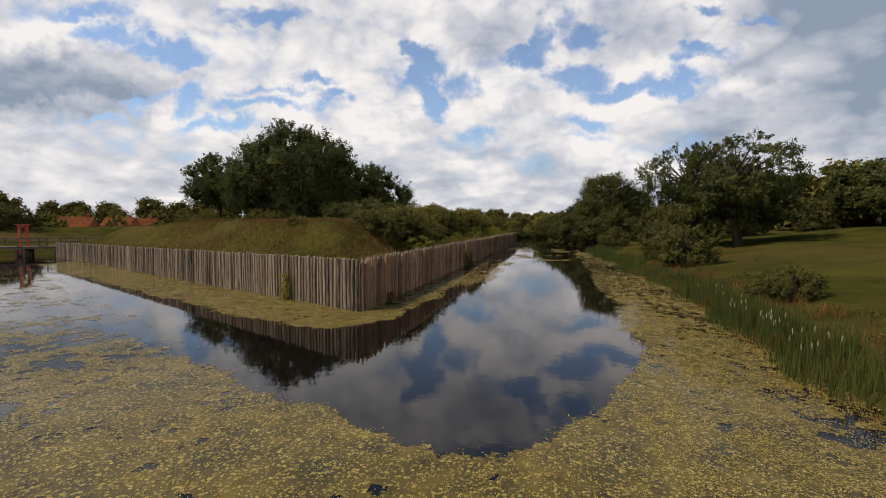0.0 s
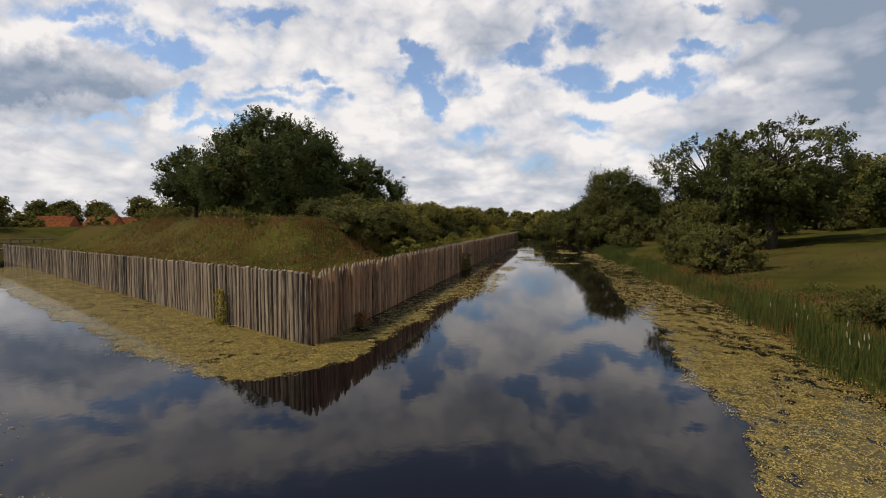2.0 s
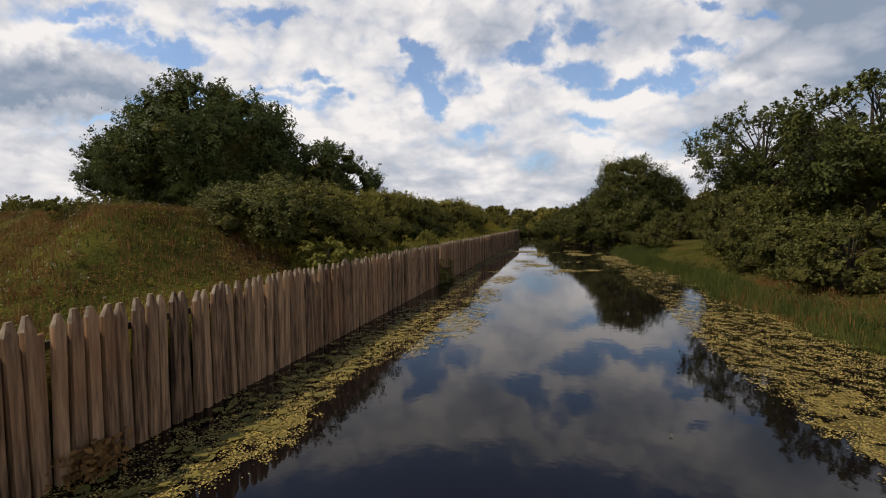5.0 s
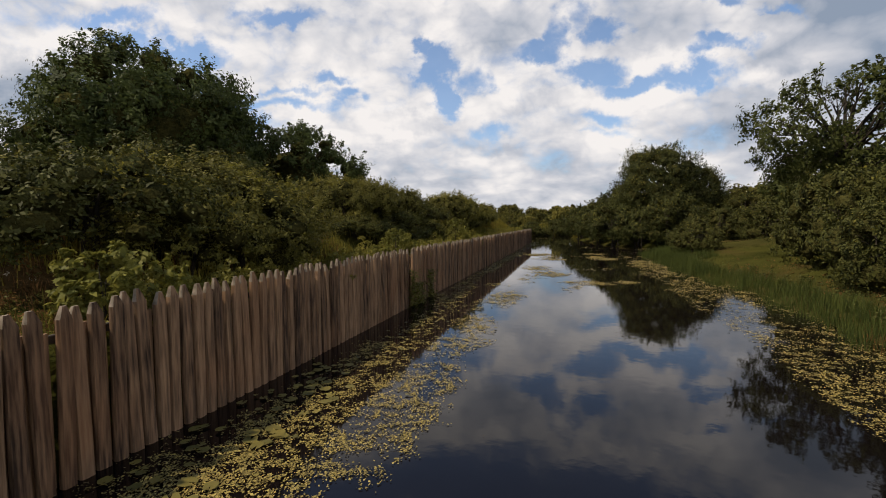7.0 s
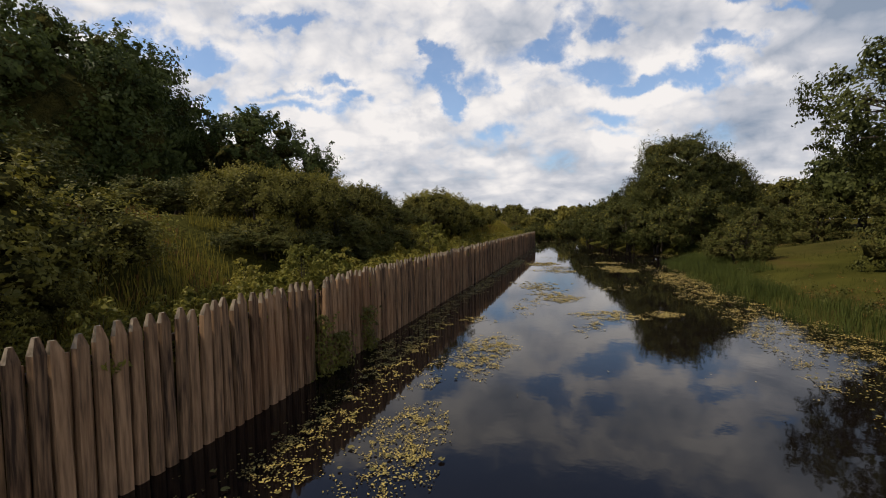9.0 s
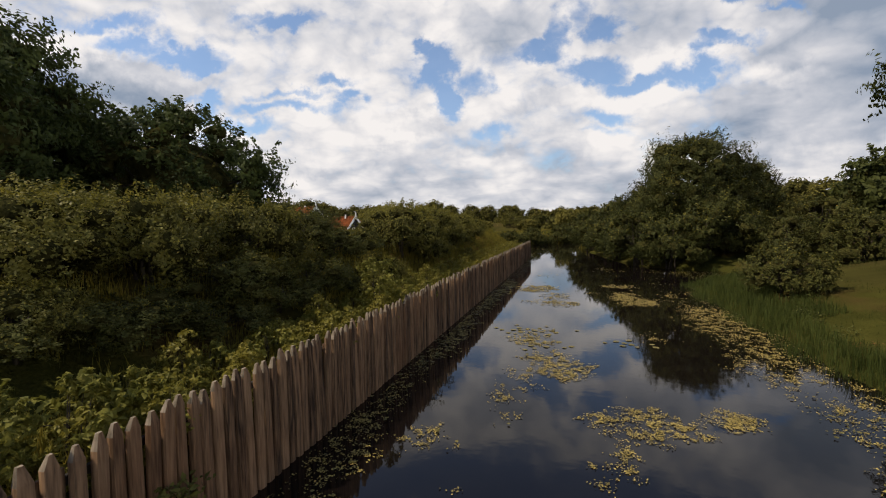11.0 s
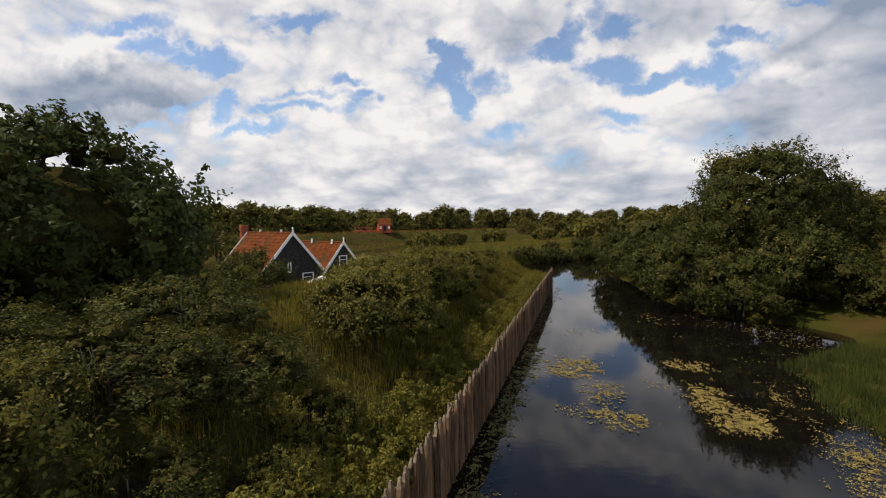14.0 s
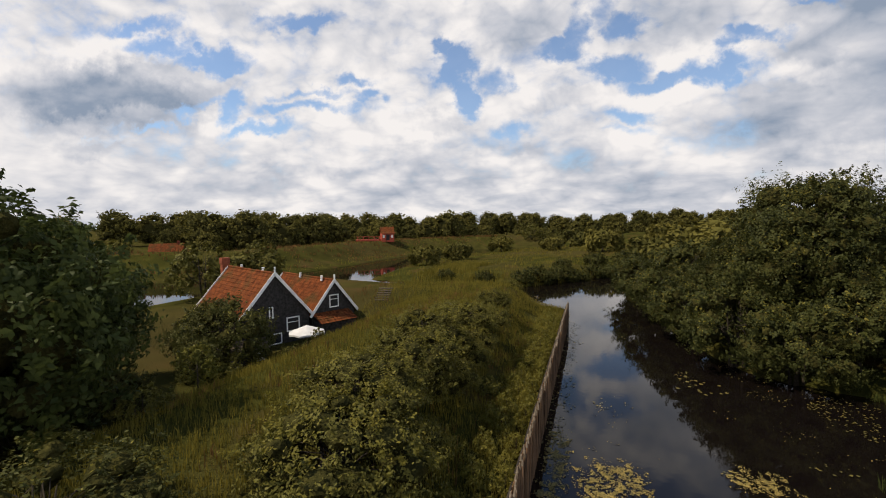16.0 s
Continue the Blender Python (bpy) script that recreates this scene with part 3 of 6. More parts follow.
def build_ground():
    xs = steps(-62, 44, 0.85, -3200, 3200)
    ys = steps(-14, 116, 0.95, -3000, 3400)
    X, Y = np.meshgrid(xs, ys)
    x, y = X.ravel().copy(), Y.ravel().copy()
    d = inside(x, y, ISLAND)
    # the bank behind the palisade drops straight down
    h = 0.05
    gx = (inside(x + h, y, ISLAND) - inside(x - h, y, ISLAND)) / (2 * h)
    gy = (inside(x, y + h, ISLAND) - inside(x, y - h, ISLAND)) / (2 * h)
    walled = (d > -0.9) & (d < 0.9) & (y < FENCE_END + 0.5) & ((x > -2) | (y < 22)) & (x > -48.5)
    goal = np.where(d > 0, 0.26, 0.16)
    x = np.where(walled, x + gx * (goal - d), x)
    y = np.where(walled, y + gy * (goal - d), y)
    z = height(x, y)
    z = np.where(walled & (d > 0), 1.6, z)
    z = np.where(walled & (d <= 0), -0.9, z)
    nx, ny = len(xs), len(ys)
    i = (np.arange(ny - 1)[:, None] * nx + np.arange(nx - 1)[None, :]).ravel()
    me = raw_mesh("ground", np.stack([x, y, z], 1), np.stack([i, i + 1, i + 1 + nx, i + nx], 1), mats=[M_turf])
    me.polygons.foreach_set("use_smooth", [True] * len(me.polygons))
    tagged(new("ground", me), "grassy earth ramparts and meadows round the moat", "ground", kind="structure")
    bm = bmesh.new()
    bmesh.ops.create_grid(bm, x_segments=8, y_segments=8, size=1)
    bmesh.ops.scale(bm, vec=(110, 190, 1), verts=bm.verts)
    bmesh.ops.translate(bm, vec=(-40, 130, 0), verts=bm.verts)
    me = bpy.data.meshes.new("water")
    bm.to_mesh(me)
    bm.free()
    me.materials.append(M_water)
    tagged(new("water", me), "dark still moat water mirroring the clouds", "water", kind="structure")


build_ground()


# ---- leaves, trees and shrubs ----
def leaf_mesh(name, points, outward, size, mat, r, droop=0.15, slim=0.5):
    """Many small folded leaves as one mesh."""
    n = len(points)
    nrm = outward + r.normal(0, 0.75, (n, 3)) + np.array([0, 0, 0.45])
    nrm /= np.linalg.norm(nrm, axis=1)[:, None] + 1e-9
    t = np.cross(nrm, r.normal(0, 1, (n, 3)))
    t /= np.linalg.norm(t, axis=1)[:, None] + 1e-9
    b = np.cross(nrm, t)
    s = size * r.uniform(0.6, 1.35, (n, 1))
    fold = nrm * s * 0.18
    v = np.stack([points + t * s, points + b * s * slim + fold, points - t * s * 0.9 - np.array([0, 0, droop]) * s, points - b * s * slim + fold], 1).reshape(-1, 3)
    return raw_mesh(name, v, np.arange(4 * n).reshape(-1, 4), mats=[mat])


def lobes_of(r, rx, ry, z0, z1, count, size, low=0.15, wild=1.0):
    """Centres and radii of the leaf masses of a crown."""
    out = []
    zc, rz = (z0 + z1) / 2, (z1 - z0) / 2
    for k in range(count):
        a = k * 2.39996 + r.uniform(-0.4, 0.4)
        u = (k + 0.5) / count
        h = -1 + low + (2 - low) * u
        w = math.sqrt(max(0.05, 1 - h * h))
        s = r.uniform(0.67 - 0.19 * wild, 0.67 + 0.19 * wild)
        rad = size * r.uniform(0.93 - 0.31 * wild, 0.93 + 0.32 * wild) * (1.0 - 0.28 * wild * max(0.0, h))
        out.append((np.array([rx * w * s * math.cos(a), ry * w * s * math.sin(a), zc + rz * h * r.uniform(0.75 - 0.13 * wild, 0.75 + 0.13 * wild)]), rad))
    return out


def crown_points(r, lobes, n, shell=0.62, shoots=True):
    w = np.array([l[1] ** 2 for l in lobes])
    pick = r.choice(len(lobes), n, p=w / w.sum())
    c = np.array([l[0] for l in lobes])[pick]
    rad = np.array([l[1] for l in lobes])[pick]
    d = r.normal(0, 1, (n, 3))
    d /= np.linalg.norm(d, axis=1)[:, None]
    # few leaves face the inside of the crown or hang below a mass
    hub = np.mean([l[0] for l in lobes], axis=0)
    out = c - hub
    out = out / (np.linalg.norm(out, axis=1)[:, None] + 1e-6) + np.array([0, 0, 0.55])
    back = np.sum(d * out, axis=1) < -0.25
    d = np.where(back[:, None], -d, d)
    bump = 0.78 + 0.5 * np.sin(d[:, 0] * 5 + c[:, 0] * 3) * np.sin(d[:, 1] * 5 + c[:, 1] * 2) * np.sin(d[:, 2] * 4 + c[:, 2])
    q = rad * (shell + (1.05 - shell) * r.uniform(0, 1, n) ** 0.6) * (0.8 + 0.3 * bump)
    p = c + d * q[:, None] * np.array([1, 1, 0.82])
    # leaves gather in sprays that point outwards and up
    tuft = max(12, n // 30)
    own = r.integers(0, tuft, n)
    gather = r.uniform(0, 1, n) < (0.86 if shoots else 0.3)
    aim = d[:tuft] * 0.8 + r.normal(0, 0.35, (tuft, 3)) + np.array([0, 0, 0.42])
    aim /= np.linalg.norm(aim, axis=1)[:, None] + 1e-9
    reach = rad[:tuft] * r.uniform(0.22, 0.75, tuft)
    along = r.uniform(-0.35, 1.0, n)
    near = p[own] + aim[own] * (reach[own] * along)[:, None] + r.normal(0, 1, (n, 3)) * (rad[own] * (0.115 - 0.055 * along))[:, None]
    p = np.where(gather[:, None], near, p)
    d = np.where(gather[:, None], d[own] * 0.5 + (near - p[own]) * 0.5, d)
    # young shoots that break the outline
    size = float(np.mean(rad))
    m = max(8, n // 90) if shoots else 2
    base = r.choice(n, m)
    way = d[base] + r.normal(0, 0.35, (m, 3)) + np.array([0, 0, 0.55])
    way /= np.linalg.norm(way, axis=1)[:, None]
    along = r.uniform(0, 1, (m, 12, 1)) * (size * r.uniform(0.1, 0.32, (m, 1, 1)))
    extra = (p[base][:, None, :] + way[:, None, :] * along + r.normal(0, size * 0.035, (m, 12, 3))).reshape(-1, 3)
    return np.concatenate([p, extra]), np.concatenate([d, np.repeat(way, 12, 0)])


def tree(name, seed, rx, ry, z0, z1, trunk_r, lobe_count, lobe_size, leaves, leaf, mat, label, stems=1, twigs=0, group="", shell=0.62, low=0.15, core=0.0, shoots=0.0, wild=1.0, heart=0.0):
    """A tapered trunk with limbs that reach into a crown of many leaves."""
    r = np.random.default_rng(seed)
    root = empty(name, label=label, category="tree" if "tree" in name else "shrub", group=group)
    lobes = lobes_of(r, rx, ry, z0, z1, lobe_count, lobe_size, low, wild)
    bm = bmesh.new()
    for s in range(stems):
        off = Vector((r.uniform(-1, 1), r.uniform(-1, 1), 0)) * (0.12 * rx if stems > 1 else 0)
        fork = max(z0 * 0.9, (z1 - z0) * 0.22 + z0 * 0.4)
        lean = Vector((r.uniform(-1, 1), r.uniform(-1, 1), 0)) * 0.06 * z1
        tops = [Vector((0, 0, -0.6)) + off, Vector((0, 0, fork * 0.5)) + off + lean * 0.3, Vector((0, 0, fork)) + off * 1.3 + lean, Vector((0, 0, z0 + (z1 - z0) * 0.8)) + off * 2 + lean * 1.6]
        tube(bm, tops, [trunk_r * 1.35, trunk_r, trunk_r * 0.8, trunk_r * 0.15], 8)
        for k, (c, rad) in enumerate(lobes):
            if k % stems != s or (leaves < 2500 and k % 4):
                continue
            h = r.uniform(0.75, 1.0) if c[2] > fork else 0.65
            a = tops[1].lerp(tops[2], h) if c[2] < fork * 1.5 else tops[2].lerp(tops[3], r.uniform(0.05, 0.55))
            end = Vector(c)
            mid = a.lerp(end, 0.5) + Vector((r.uniform(-1, 1), r.uniform(-1, 1), r.uniform(0, 1.2))) * 0.12 * (end - a).length
            tube(bm, [a, mid, end], [trunk_r * 0.38, trunk_r * 0.22, trunk_r * 0.06], 5)
            for _ in range(twigs):
                tip = end + Vector(r.normal(0, 1, 3)).normalized() * rad * 0.9
                tube(bm, [mid.lerp(end, r.uniform(0.2, 0.9)), tip], [trunk_r * 0.1, trunk_r * 0.02], 4)
    part("trunk", bm, M_bark, root, smooth_=True)
    p, d = crown_points(r, lobes, leaves, shell, leaves > 1500)
    young = np.zeros(len(p), bool)
    # paler leaves on upper sides: new growth that also paints the sunlit tops
    if shoots:
        up = (p[:, 2] - z0) / (z1 - z0)
        patch = np.sin(p[:, 0] * 1.9 / lobe_size + seed) * np.sin(p[:, 1] * 1.7 / lobe_size + 2) + 0.6 * np.sin(p[:, 2] * 2.3 / lobe_size)
        young = (r.uniform(0, 1, len(p)) < shoots * np.clip(up + 0.3, 0, 1.2) * np.clip(patch + 0.5, 0.1, 1.4)) & (d[:, 2] > 0.1)
        part("shoot_foliage", leaf_mesh("shoot_foliage", p[young], d[young], leaf * 0.95, M_shoot, r), None, root, "yellow-green young shoots, coloured as sunlit crown tops")
    part("crown", leaf_mesh("crown", p[~young], d[~young], leaf, mat, r), None, root)
    # solid lumps fill the crown; their dark colour paints the shade inside it
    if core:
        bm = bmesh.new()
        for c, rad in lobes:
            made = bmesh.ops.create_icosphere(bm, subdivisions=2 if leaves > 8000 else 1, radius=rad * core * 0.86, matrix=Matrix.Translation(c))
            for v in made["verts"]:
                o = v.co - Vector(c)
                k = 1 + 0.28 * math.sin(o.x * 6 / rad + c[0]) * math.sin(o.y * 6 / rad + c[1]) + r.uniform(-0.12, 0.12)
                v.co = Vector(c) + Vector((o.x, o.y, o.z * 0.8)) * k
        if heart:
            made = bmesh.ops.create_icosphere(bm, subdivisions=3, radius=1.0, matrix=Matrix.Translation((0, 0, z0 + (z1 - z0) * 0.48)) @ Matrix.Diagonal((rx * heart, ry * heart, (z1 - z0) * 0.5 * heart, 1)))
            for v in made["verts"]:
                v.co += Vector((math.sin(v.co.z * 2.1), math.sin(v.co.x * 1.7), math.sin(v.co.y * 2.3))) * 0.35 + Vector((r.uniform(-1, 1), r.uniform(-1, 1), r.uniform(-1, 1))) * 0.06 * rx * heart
        part("inner_shade_fill", bm, M_core, root, "solid inner crown fill, coloured dark as inner shade")
    return root


def put(proto, places):
    """Stands copies of a tree or shrub at (x, y, turn, scale[, height scale]); the first takes the thing itself."""
    for k, (x, y, turn, s, *rest) in enumerate(places):
        z = float(height(x, y)) - 0.05
        m = pose(x, y, max(z, -0.3), 0, 0, turn) @ Matrix.Diagonal((s, s, s * (rest[0] if rest else 1), 1))
        if k == 0:
            proto.matrix_basis = m
        else:
            copy_thing(proto, m)


# tall oaks inside the rampart
put(tree("oak_tree", 11, 8.8, 8.2, 1.6, 15.6, 0.42, 66, 1.95, 60000, 0.135, M_oak, "tall dark green oak tree with a broad dense crown", twigs=1, core=0.7, wild=0.95, heart=0.6, group="trees inside the rampart"),
    [(-23.8, 33, 0, 1.03)])
put(tree("oak_tree", 12, 6.0, 5.6, 1.6, 12.4, 0.32, 38, 1.6, 25000, 0.135, M_oak, "dark green oak tree with gaps in its crown", twigs=2, core=0.6, wild=0.7, heart=0.48, group="trees inside the rampart", shell=0.66),
    [(-18.6, 43.2, 40, 1.0), (-21.8, 47.5, 200, 0.8), (-28, 44, 300, 1.0), (-28, 51, 90, 0.66), (-33.5, 36.5, 10, 0.72), (-42, 39.0, 150, 0.88)])
# shrubs of the outer slope
shrub_a = tree("rampart_shrub", 21, 3.0, 2.7, 0.0, 3.45, 0.08, 26, 0.88, 11000, 0.06, M_bush, "dense dark green shrub on the rampart slope", stems=3, core=0.62, shoots=0.7, group="shrubs on the rampart", low=0.35)
shrub_b = tree("rampart_shrub", 22, 2.4, 2.7, 0.0, 2.85, 0.07, 24, 0.80, 9500, 0.058, M_bush, "rounded green shrub on the rampart slope", stems=3, core=0.62, shoots=0.6, group="shrubs on the rampart", low=0.35)
put(shrub_a, [(-3.4, 17.6, 33, 0.95, 0.82), (-4.6, 17.0, 60, 1.1, 0.72), (-3.8, 20.0, 120, 0.85, 0.85),
              (-4.4, 45.4, 40, 1.1, 1.06), (-5.6, 48.6, 15, 1.0, 0.85), (-5.3, 52.4, 140, 1.0, 0.92),
              (-6.0, 56.4, 220, 0.95, 0.85), (-5.4, 61.5, 75, 0.9, 0.85)])
put(shrub_b, [(-3.2, 15.6, 0, 0.8), (-5.2, 27.6, 70, 1.0, 0.95), (-3.0, 40.0, 150, 0.62, 1.1), (-3.6, 48.6, 20, 0.75), (-4.3, 53.6, 280, 0.85),
              (-4.4, 58.6, 190, 0.85), (-4.6, 65.0, 330, 0.8), (-5.2, 70.0, 75, 0.75), (-7.6, 87.6, 15, 1.0), (-7.2, 64.5, 265, 0.75, 0.7),
              (-4.0, 26.4, 99, 0.62), (-2.6, 18.6, 200, 0.6), (-2.4, 37.4, 15, 0.55), (-5.0, 29.8, 80, 1.05, 1.0), (-5.1, 33.5, 250, 1.05, 1.0), (-6.4, 28.6, 310, 1.05, 0.8)])
put(tree("rampart_shrub", 23, 2.9, 2.8, 0.0, 3.3, 0.08, 26, 0.86, 9500, 0.064, M_bank, "dark blackish-green thorn shrub on the rampart crest", stems=3, core=0.62, shoots=0.16, group="shrubs on the rampart", low=0.3),
    [(-3.9, 13.6, 0, 0.95, 0.82), (-5.4, 14.2, 15, 0.9, 0.62), (-7.0, 19.5, 200, 1.1, 0.7), (-6.6, 31.5, 10, 1.0, 0.72), (-8.5, 35.5, 180, 1.0, 0.65), (-8.6, 40.6, 260, 1.0, 0.8), (-10.0, 28.5, 20, 0.95, 0.65),
     (-5.8, 36.6, 100, 0.85, 0.75), (-4.1, 31.5, 30, 0.72, 0.85), (-10.5, 20.0, 45, 1.0, 0.7), (-11.0, 33.0, 160, 0.9, 0.7), (-12.4, 37.0, 90, 1.0, 0.66), (-3.7, 35.4, 60, 0.6, 0.9), (-4.8, 38.8, 140, 0.78, 0.8), (-3.7, 28.2, 20, 0.62, 0.7), (-3.2, 30.4, 110, 0.5, 0.7), (-3.5, 33.0, 220, 0.55, 0.75), (-4.0, 26.2, 310, 0.6, 0.7), (18.6, 4.6, 30, 0.46, 1.2), (17.9, 5.9, 200, 0.3, 1.1)])

# low saplings and small plants along the palisade
put(tree("sapling", 31, 0.75, 0.7, 0.3, 2.3, 0.03, 10, 0.34, 1900, 0.065, M_fresh, "pale green young tree beside the palisade", stems=2, twigs=2, low=0.4),
    [(-0.95, 35.3, 0, 1.0), (-14.8, 50.0, 90, 1.15), (-0.9, 24.2, 50, 0.75)])
put(tree("elder_shrub", 32, 1.2, 1.0, 0.2, 1.5, 0.03, 9, 0.42, 2200, 0.085, M_fresh, "fresh green leafy shrub behind the palisade", stems=3, twigs=2, low=0.4),
    [(-1.2, 12.2, 0, 0.95), (-1.1, 25.2, 80, 0.9), (-1.5, 26.6, 160, 0.6), (-1.6, 30.6, 240, 0.55)]
    + [(-0.9 - 1.3 * ((k * 0.618) % 1), 20.5 + k * 1.35, k * 83, 0.42 + 0.2 * ((k * 0.41) % 1)) for k in range(20)])
put(tree("small_shrub", 33, 0.9, 0.9, 0.05, 1.1, 0.03, 9, 0.4, 1700, 0.07, M_bush, "small dark shrub on the grassy rampart", stems=3, low=0.4),
    [(-15.5, 15.5, 0, 0.9), (-24, 17.2, 60, 1.0), (-29, 22, 120, 1.3), (-34.5, 25.0, 30, 1.7), (-9.6, 9.8, 200, 0.7),
     (-13.6, 46.5, 75, 1.2), (-18.5, 23.5, 140, 1.6), (-21.5, 21.0, 60, 1.3), (-28.5, 27.5, 20, 1.5), (-2.9, 57.0, 10, 0.9), (-16.8, 62.0, 100, 1.3), (-17.2, 59.6, 40, 1.1), (-19.8, 57.2, 300, 1.5)])

put(tree("weed_plant", 34, 0.44, 0.44, 0.05, 1.25, 0.012, 10, 0.24, 700, 0.055, M_shoot, "leafy yellow-green weed behind the palisade", stems=2, group="weeds behind the palisade"),
    [(-0.45 - 1.5 * ((k * 0.618) % 1) ** 1.4, 12.0 + k * 0.56 + 0.6 * math.sin(k * 2.3), k * 71, 0.75 + 0.6 * ((k * 0.377) % 1)) for k in range(118)])

# the east bank
put(tree("ash_tree", 41, 6.4, 6.0, 3.6, 12.6, 0.36, 46, 1.25, 21000, 0.13, M_ash, "tall ash tree with an open feathery crown", twigs=6, group="trees on the east bank", shell=0.55),
    [(25.4, 44.5, 0, 1.0), (25.9, 31.0, 130, 0.88)])
put(tree("maple_tree", 42, 4.6, 4.4, 2.2, 7.6, 0.3, 18, 1.6, 8000, 0.2, M_ash, "dense dark green tree on the lawn", twigs=2, core=0.68, group="trees on the east bank"),
    [(26.6, 32.2, 0, 0.95), (44, 38, 70, 0.85), (45, 44, 150, 1.0), (37, 60, 210, 1.1), (46, 30, 20, 1.1), (35.5, 72, 100, 1.2), (50, 52, 10, 1.3)])
shore_shrub = tree("bank_shrub", 43, 3.3, 3.1, -0.7, 4.6, 0.09, 26, 1.1, 7600, 0.092, M_bank, "dense dark green shrub with leaves to the ground", stems=4, core=0.68, shoots=0.06, group="shrubs on the east bank", low=0.12)
put(shore_shrub, [(18.6, 20.2, 0, 0.7), (18.6, 24.4, 80, 1.0), (19.3, 33.0, 140, 1.15, 1.4), (18.5, 28.6, 60, 0.95, 1.15), (22.0, 39.8, 200, 1.25, 1.1), (27, 62, 40, 1.3), (31, 57, 120, 1.2), (24.5, 68, 200, 1.3), (34.5, 52, 10, 1.3), (29, 72, 300, 1.5), (40, 47, 66, 1.3), (22.8, 36, 20, 1.5), (23.5, 41, 260, 1.4), (36.5, 24.5, 300, 0.9), (-86, 36.5, 0, 1.2), (-85, 39.6, 80, 1.1), (-92, 40.5, 150, 1.4), (-88, 32, 200, 1.5), (-93, 44.5, 240, 0.9),
                  (-19.0, 45.5, 33, 0.85), (-21.0, 50.5, 75, 0.75), (-36.5, 40.5, 15, 1.0), (-25.0, 48.5, 130, 0.9), (-17.0, 39.5, 160, 0.8), (-20.5, 36.0, 210, 0.7), (-23.6, 58.6, 60, 0.72), (-21.6, 55.6, 10, 0.5)])
put(tree("hawthorn_tree", 44, 2.6, 2.5, -0.5, 3.6, 0.1, 24, 0.85, 11000, 0.07, M_bank, "small rounded hawthorn tree with dense leaves", stems=2, twigs=2, core=0.62, shoots=0.14, low=0.3), [(17.0, 49.2, 0, 0.86), (-22.0, 58.6, 100, 1.55), (-25.0, 60.0, 30, 1.3)])
alder = tree("alder_tree", 45, 6.2, 6.0, 0.2, 13.6, 0.34, 44, 2.0, 45000, 0.112, M_alder, "broad alder with leaves down to the water", stems=2, twigs=1, core=0.7, shoots=0.16, wild=0.8, group="alders over the moat", low=0.3)
put(alder, [(18.6, 76.2, 0, 0.98, 1.02), (14.4, 78.5, 100, 0.66, 0.95), (24.0, 78.5, 200, 0.72)])
put(tree("willow_shrub", 46, 4.4, 4.2, -0.1, 6.6, 0.12, 24, 1.4, 12000, 0.115, M_alder, "spreading willow shrub leaning over the moat", stems=4, core=0.64, shoots=0.22, group="alders over the moat", low=0.45),
    [(12.6, 72.4, 0, 0.95), (11.0, 79.0, 70, 0.95), (10.2, 87.0, 140, 1.0), (8.6, 97.0, 210, 0.95), (19.0, 70.5, 290, 0.95), (13.5, 92, 30, 1.25), (9.5, 107, 160, 1.0), (15.2, 69.4, 45, 0.8), (21.0, 72.0, 77, 0.9)])

def tree_row(line, gap, back, seed, low, high):
    """Places along a line, every few metres and a little apart."""
    r = np.random.default_rng(seed)
    spots = []
    for (ax, ay), (bx, by) in zip(line, line[1:]):
        n = max(1, int(math.hypot(bx - ax, by - ay) / gap))
        for k in range(n):
            t = (k + r.uniform(0.2, 0.8)) / n
            spots.append((ax + (bx - ax) * t + r.uniform(-back, back), ay + (by - ay) * t + r.uniform(-back, back), r.uniform(0, 360), r.uniform(low, high)))
    return spots


# beyond the end of the canal
far_shrub = tree("far_shrub", 51, 3.2, 3.0, 0.0, 3.6, 0.1, 14, 1.1, 1300, 0.34, M_far, "low shrub on the far meadow bank", stems=2, core=0.75, group="shrubs of the far meadow", low=0.4)
put(far_shrub, tree_row([(44, 12), (52, 30), (56, 60), (46, 80)], 5, 2, 31, 1.1, 1.7) + [(14, 128, 80, 1.3),
                (-33, 150, 10, 0.9), (-37, 136, 60, 0.9), (-29, 190, 60, 1.0), (20, 150, 100, 1.4), (-5, 210, 140, 1.3), (-56, 96, 0, 1.2), (-10, 180, 0, 0.8), (24, 118, 30, 1.5), (28, 136, 30, 1.7), (5, 160, 77, 1.2)])
put(tree("pale_willow", 52, 3.4, 3.0, 0.3, 6.5, 0.14, 14, 1.4, 2600, 0.26, M_bush, "grey-green willow tree standing by water", stems=2, low=0.3), [(-44.0, 76.5, 0, 1.05), (-63, 108, 200, 1.15), (-24, 238, 60, 1.2), (-18, 242, 160, 1.0)])
far_tree = tree("far_tree", 53, 6.4, 6.2, -0.6, 13.0, 0.3, 24, 2.6, 1150, 0.48, M_far, "round leafy tree on the far rampart", core=0.8, wild=0.25, heart=0.6, group="trees on the far rampart")
far_tall = tree("far_tree", 54, 5.4, 5.4, -0.6, 14.0, 0.3, 22, 2.4, 1050, 0.48, M_far, "tall leafy tree on the far rampart", core=0.8, wild=0.25, heart=0.6, group="trees on the far rampart")
yellow_tree = tree("lime_tree", 55, 4.6, 4.6, 1.0, 8.5, 0.25, 14, 1.9, 1600, 0.42, M_yellow, "yellow-green tree beyond the moat", core=0.8, group="trees on the far rampart")


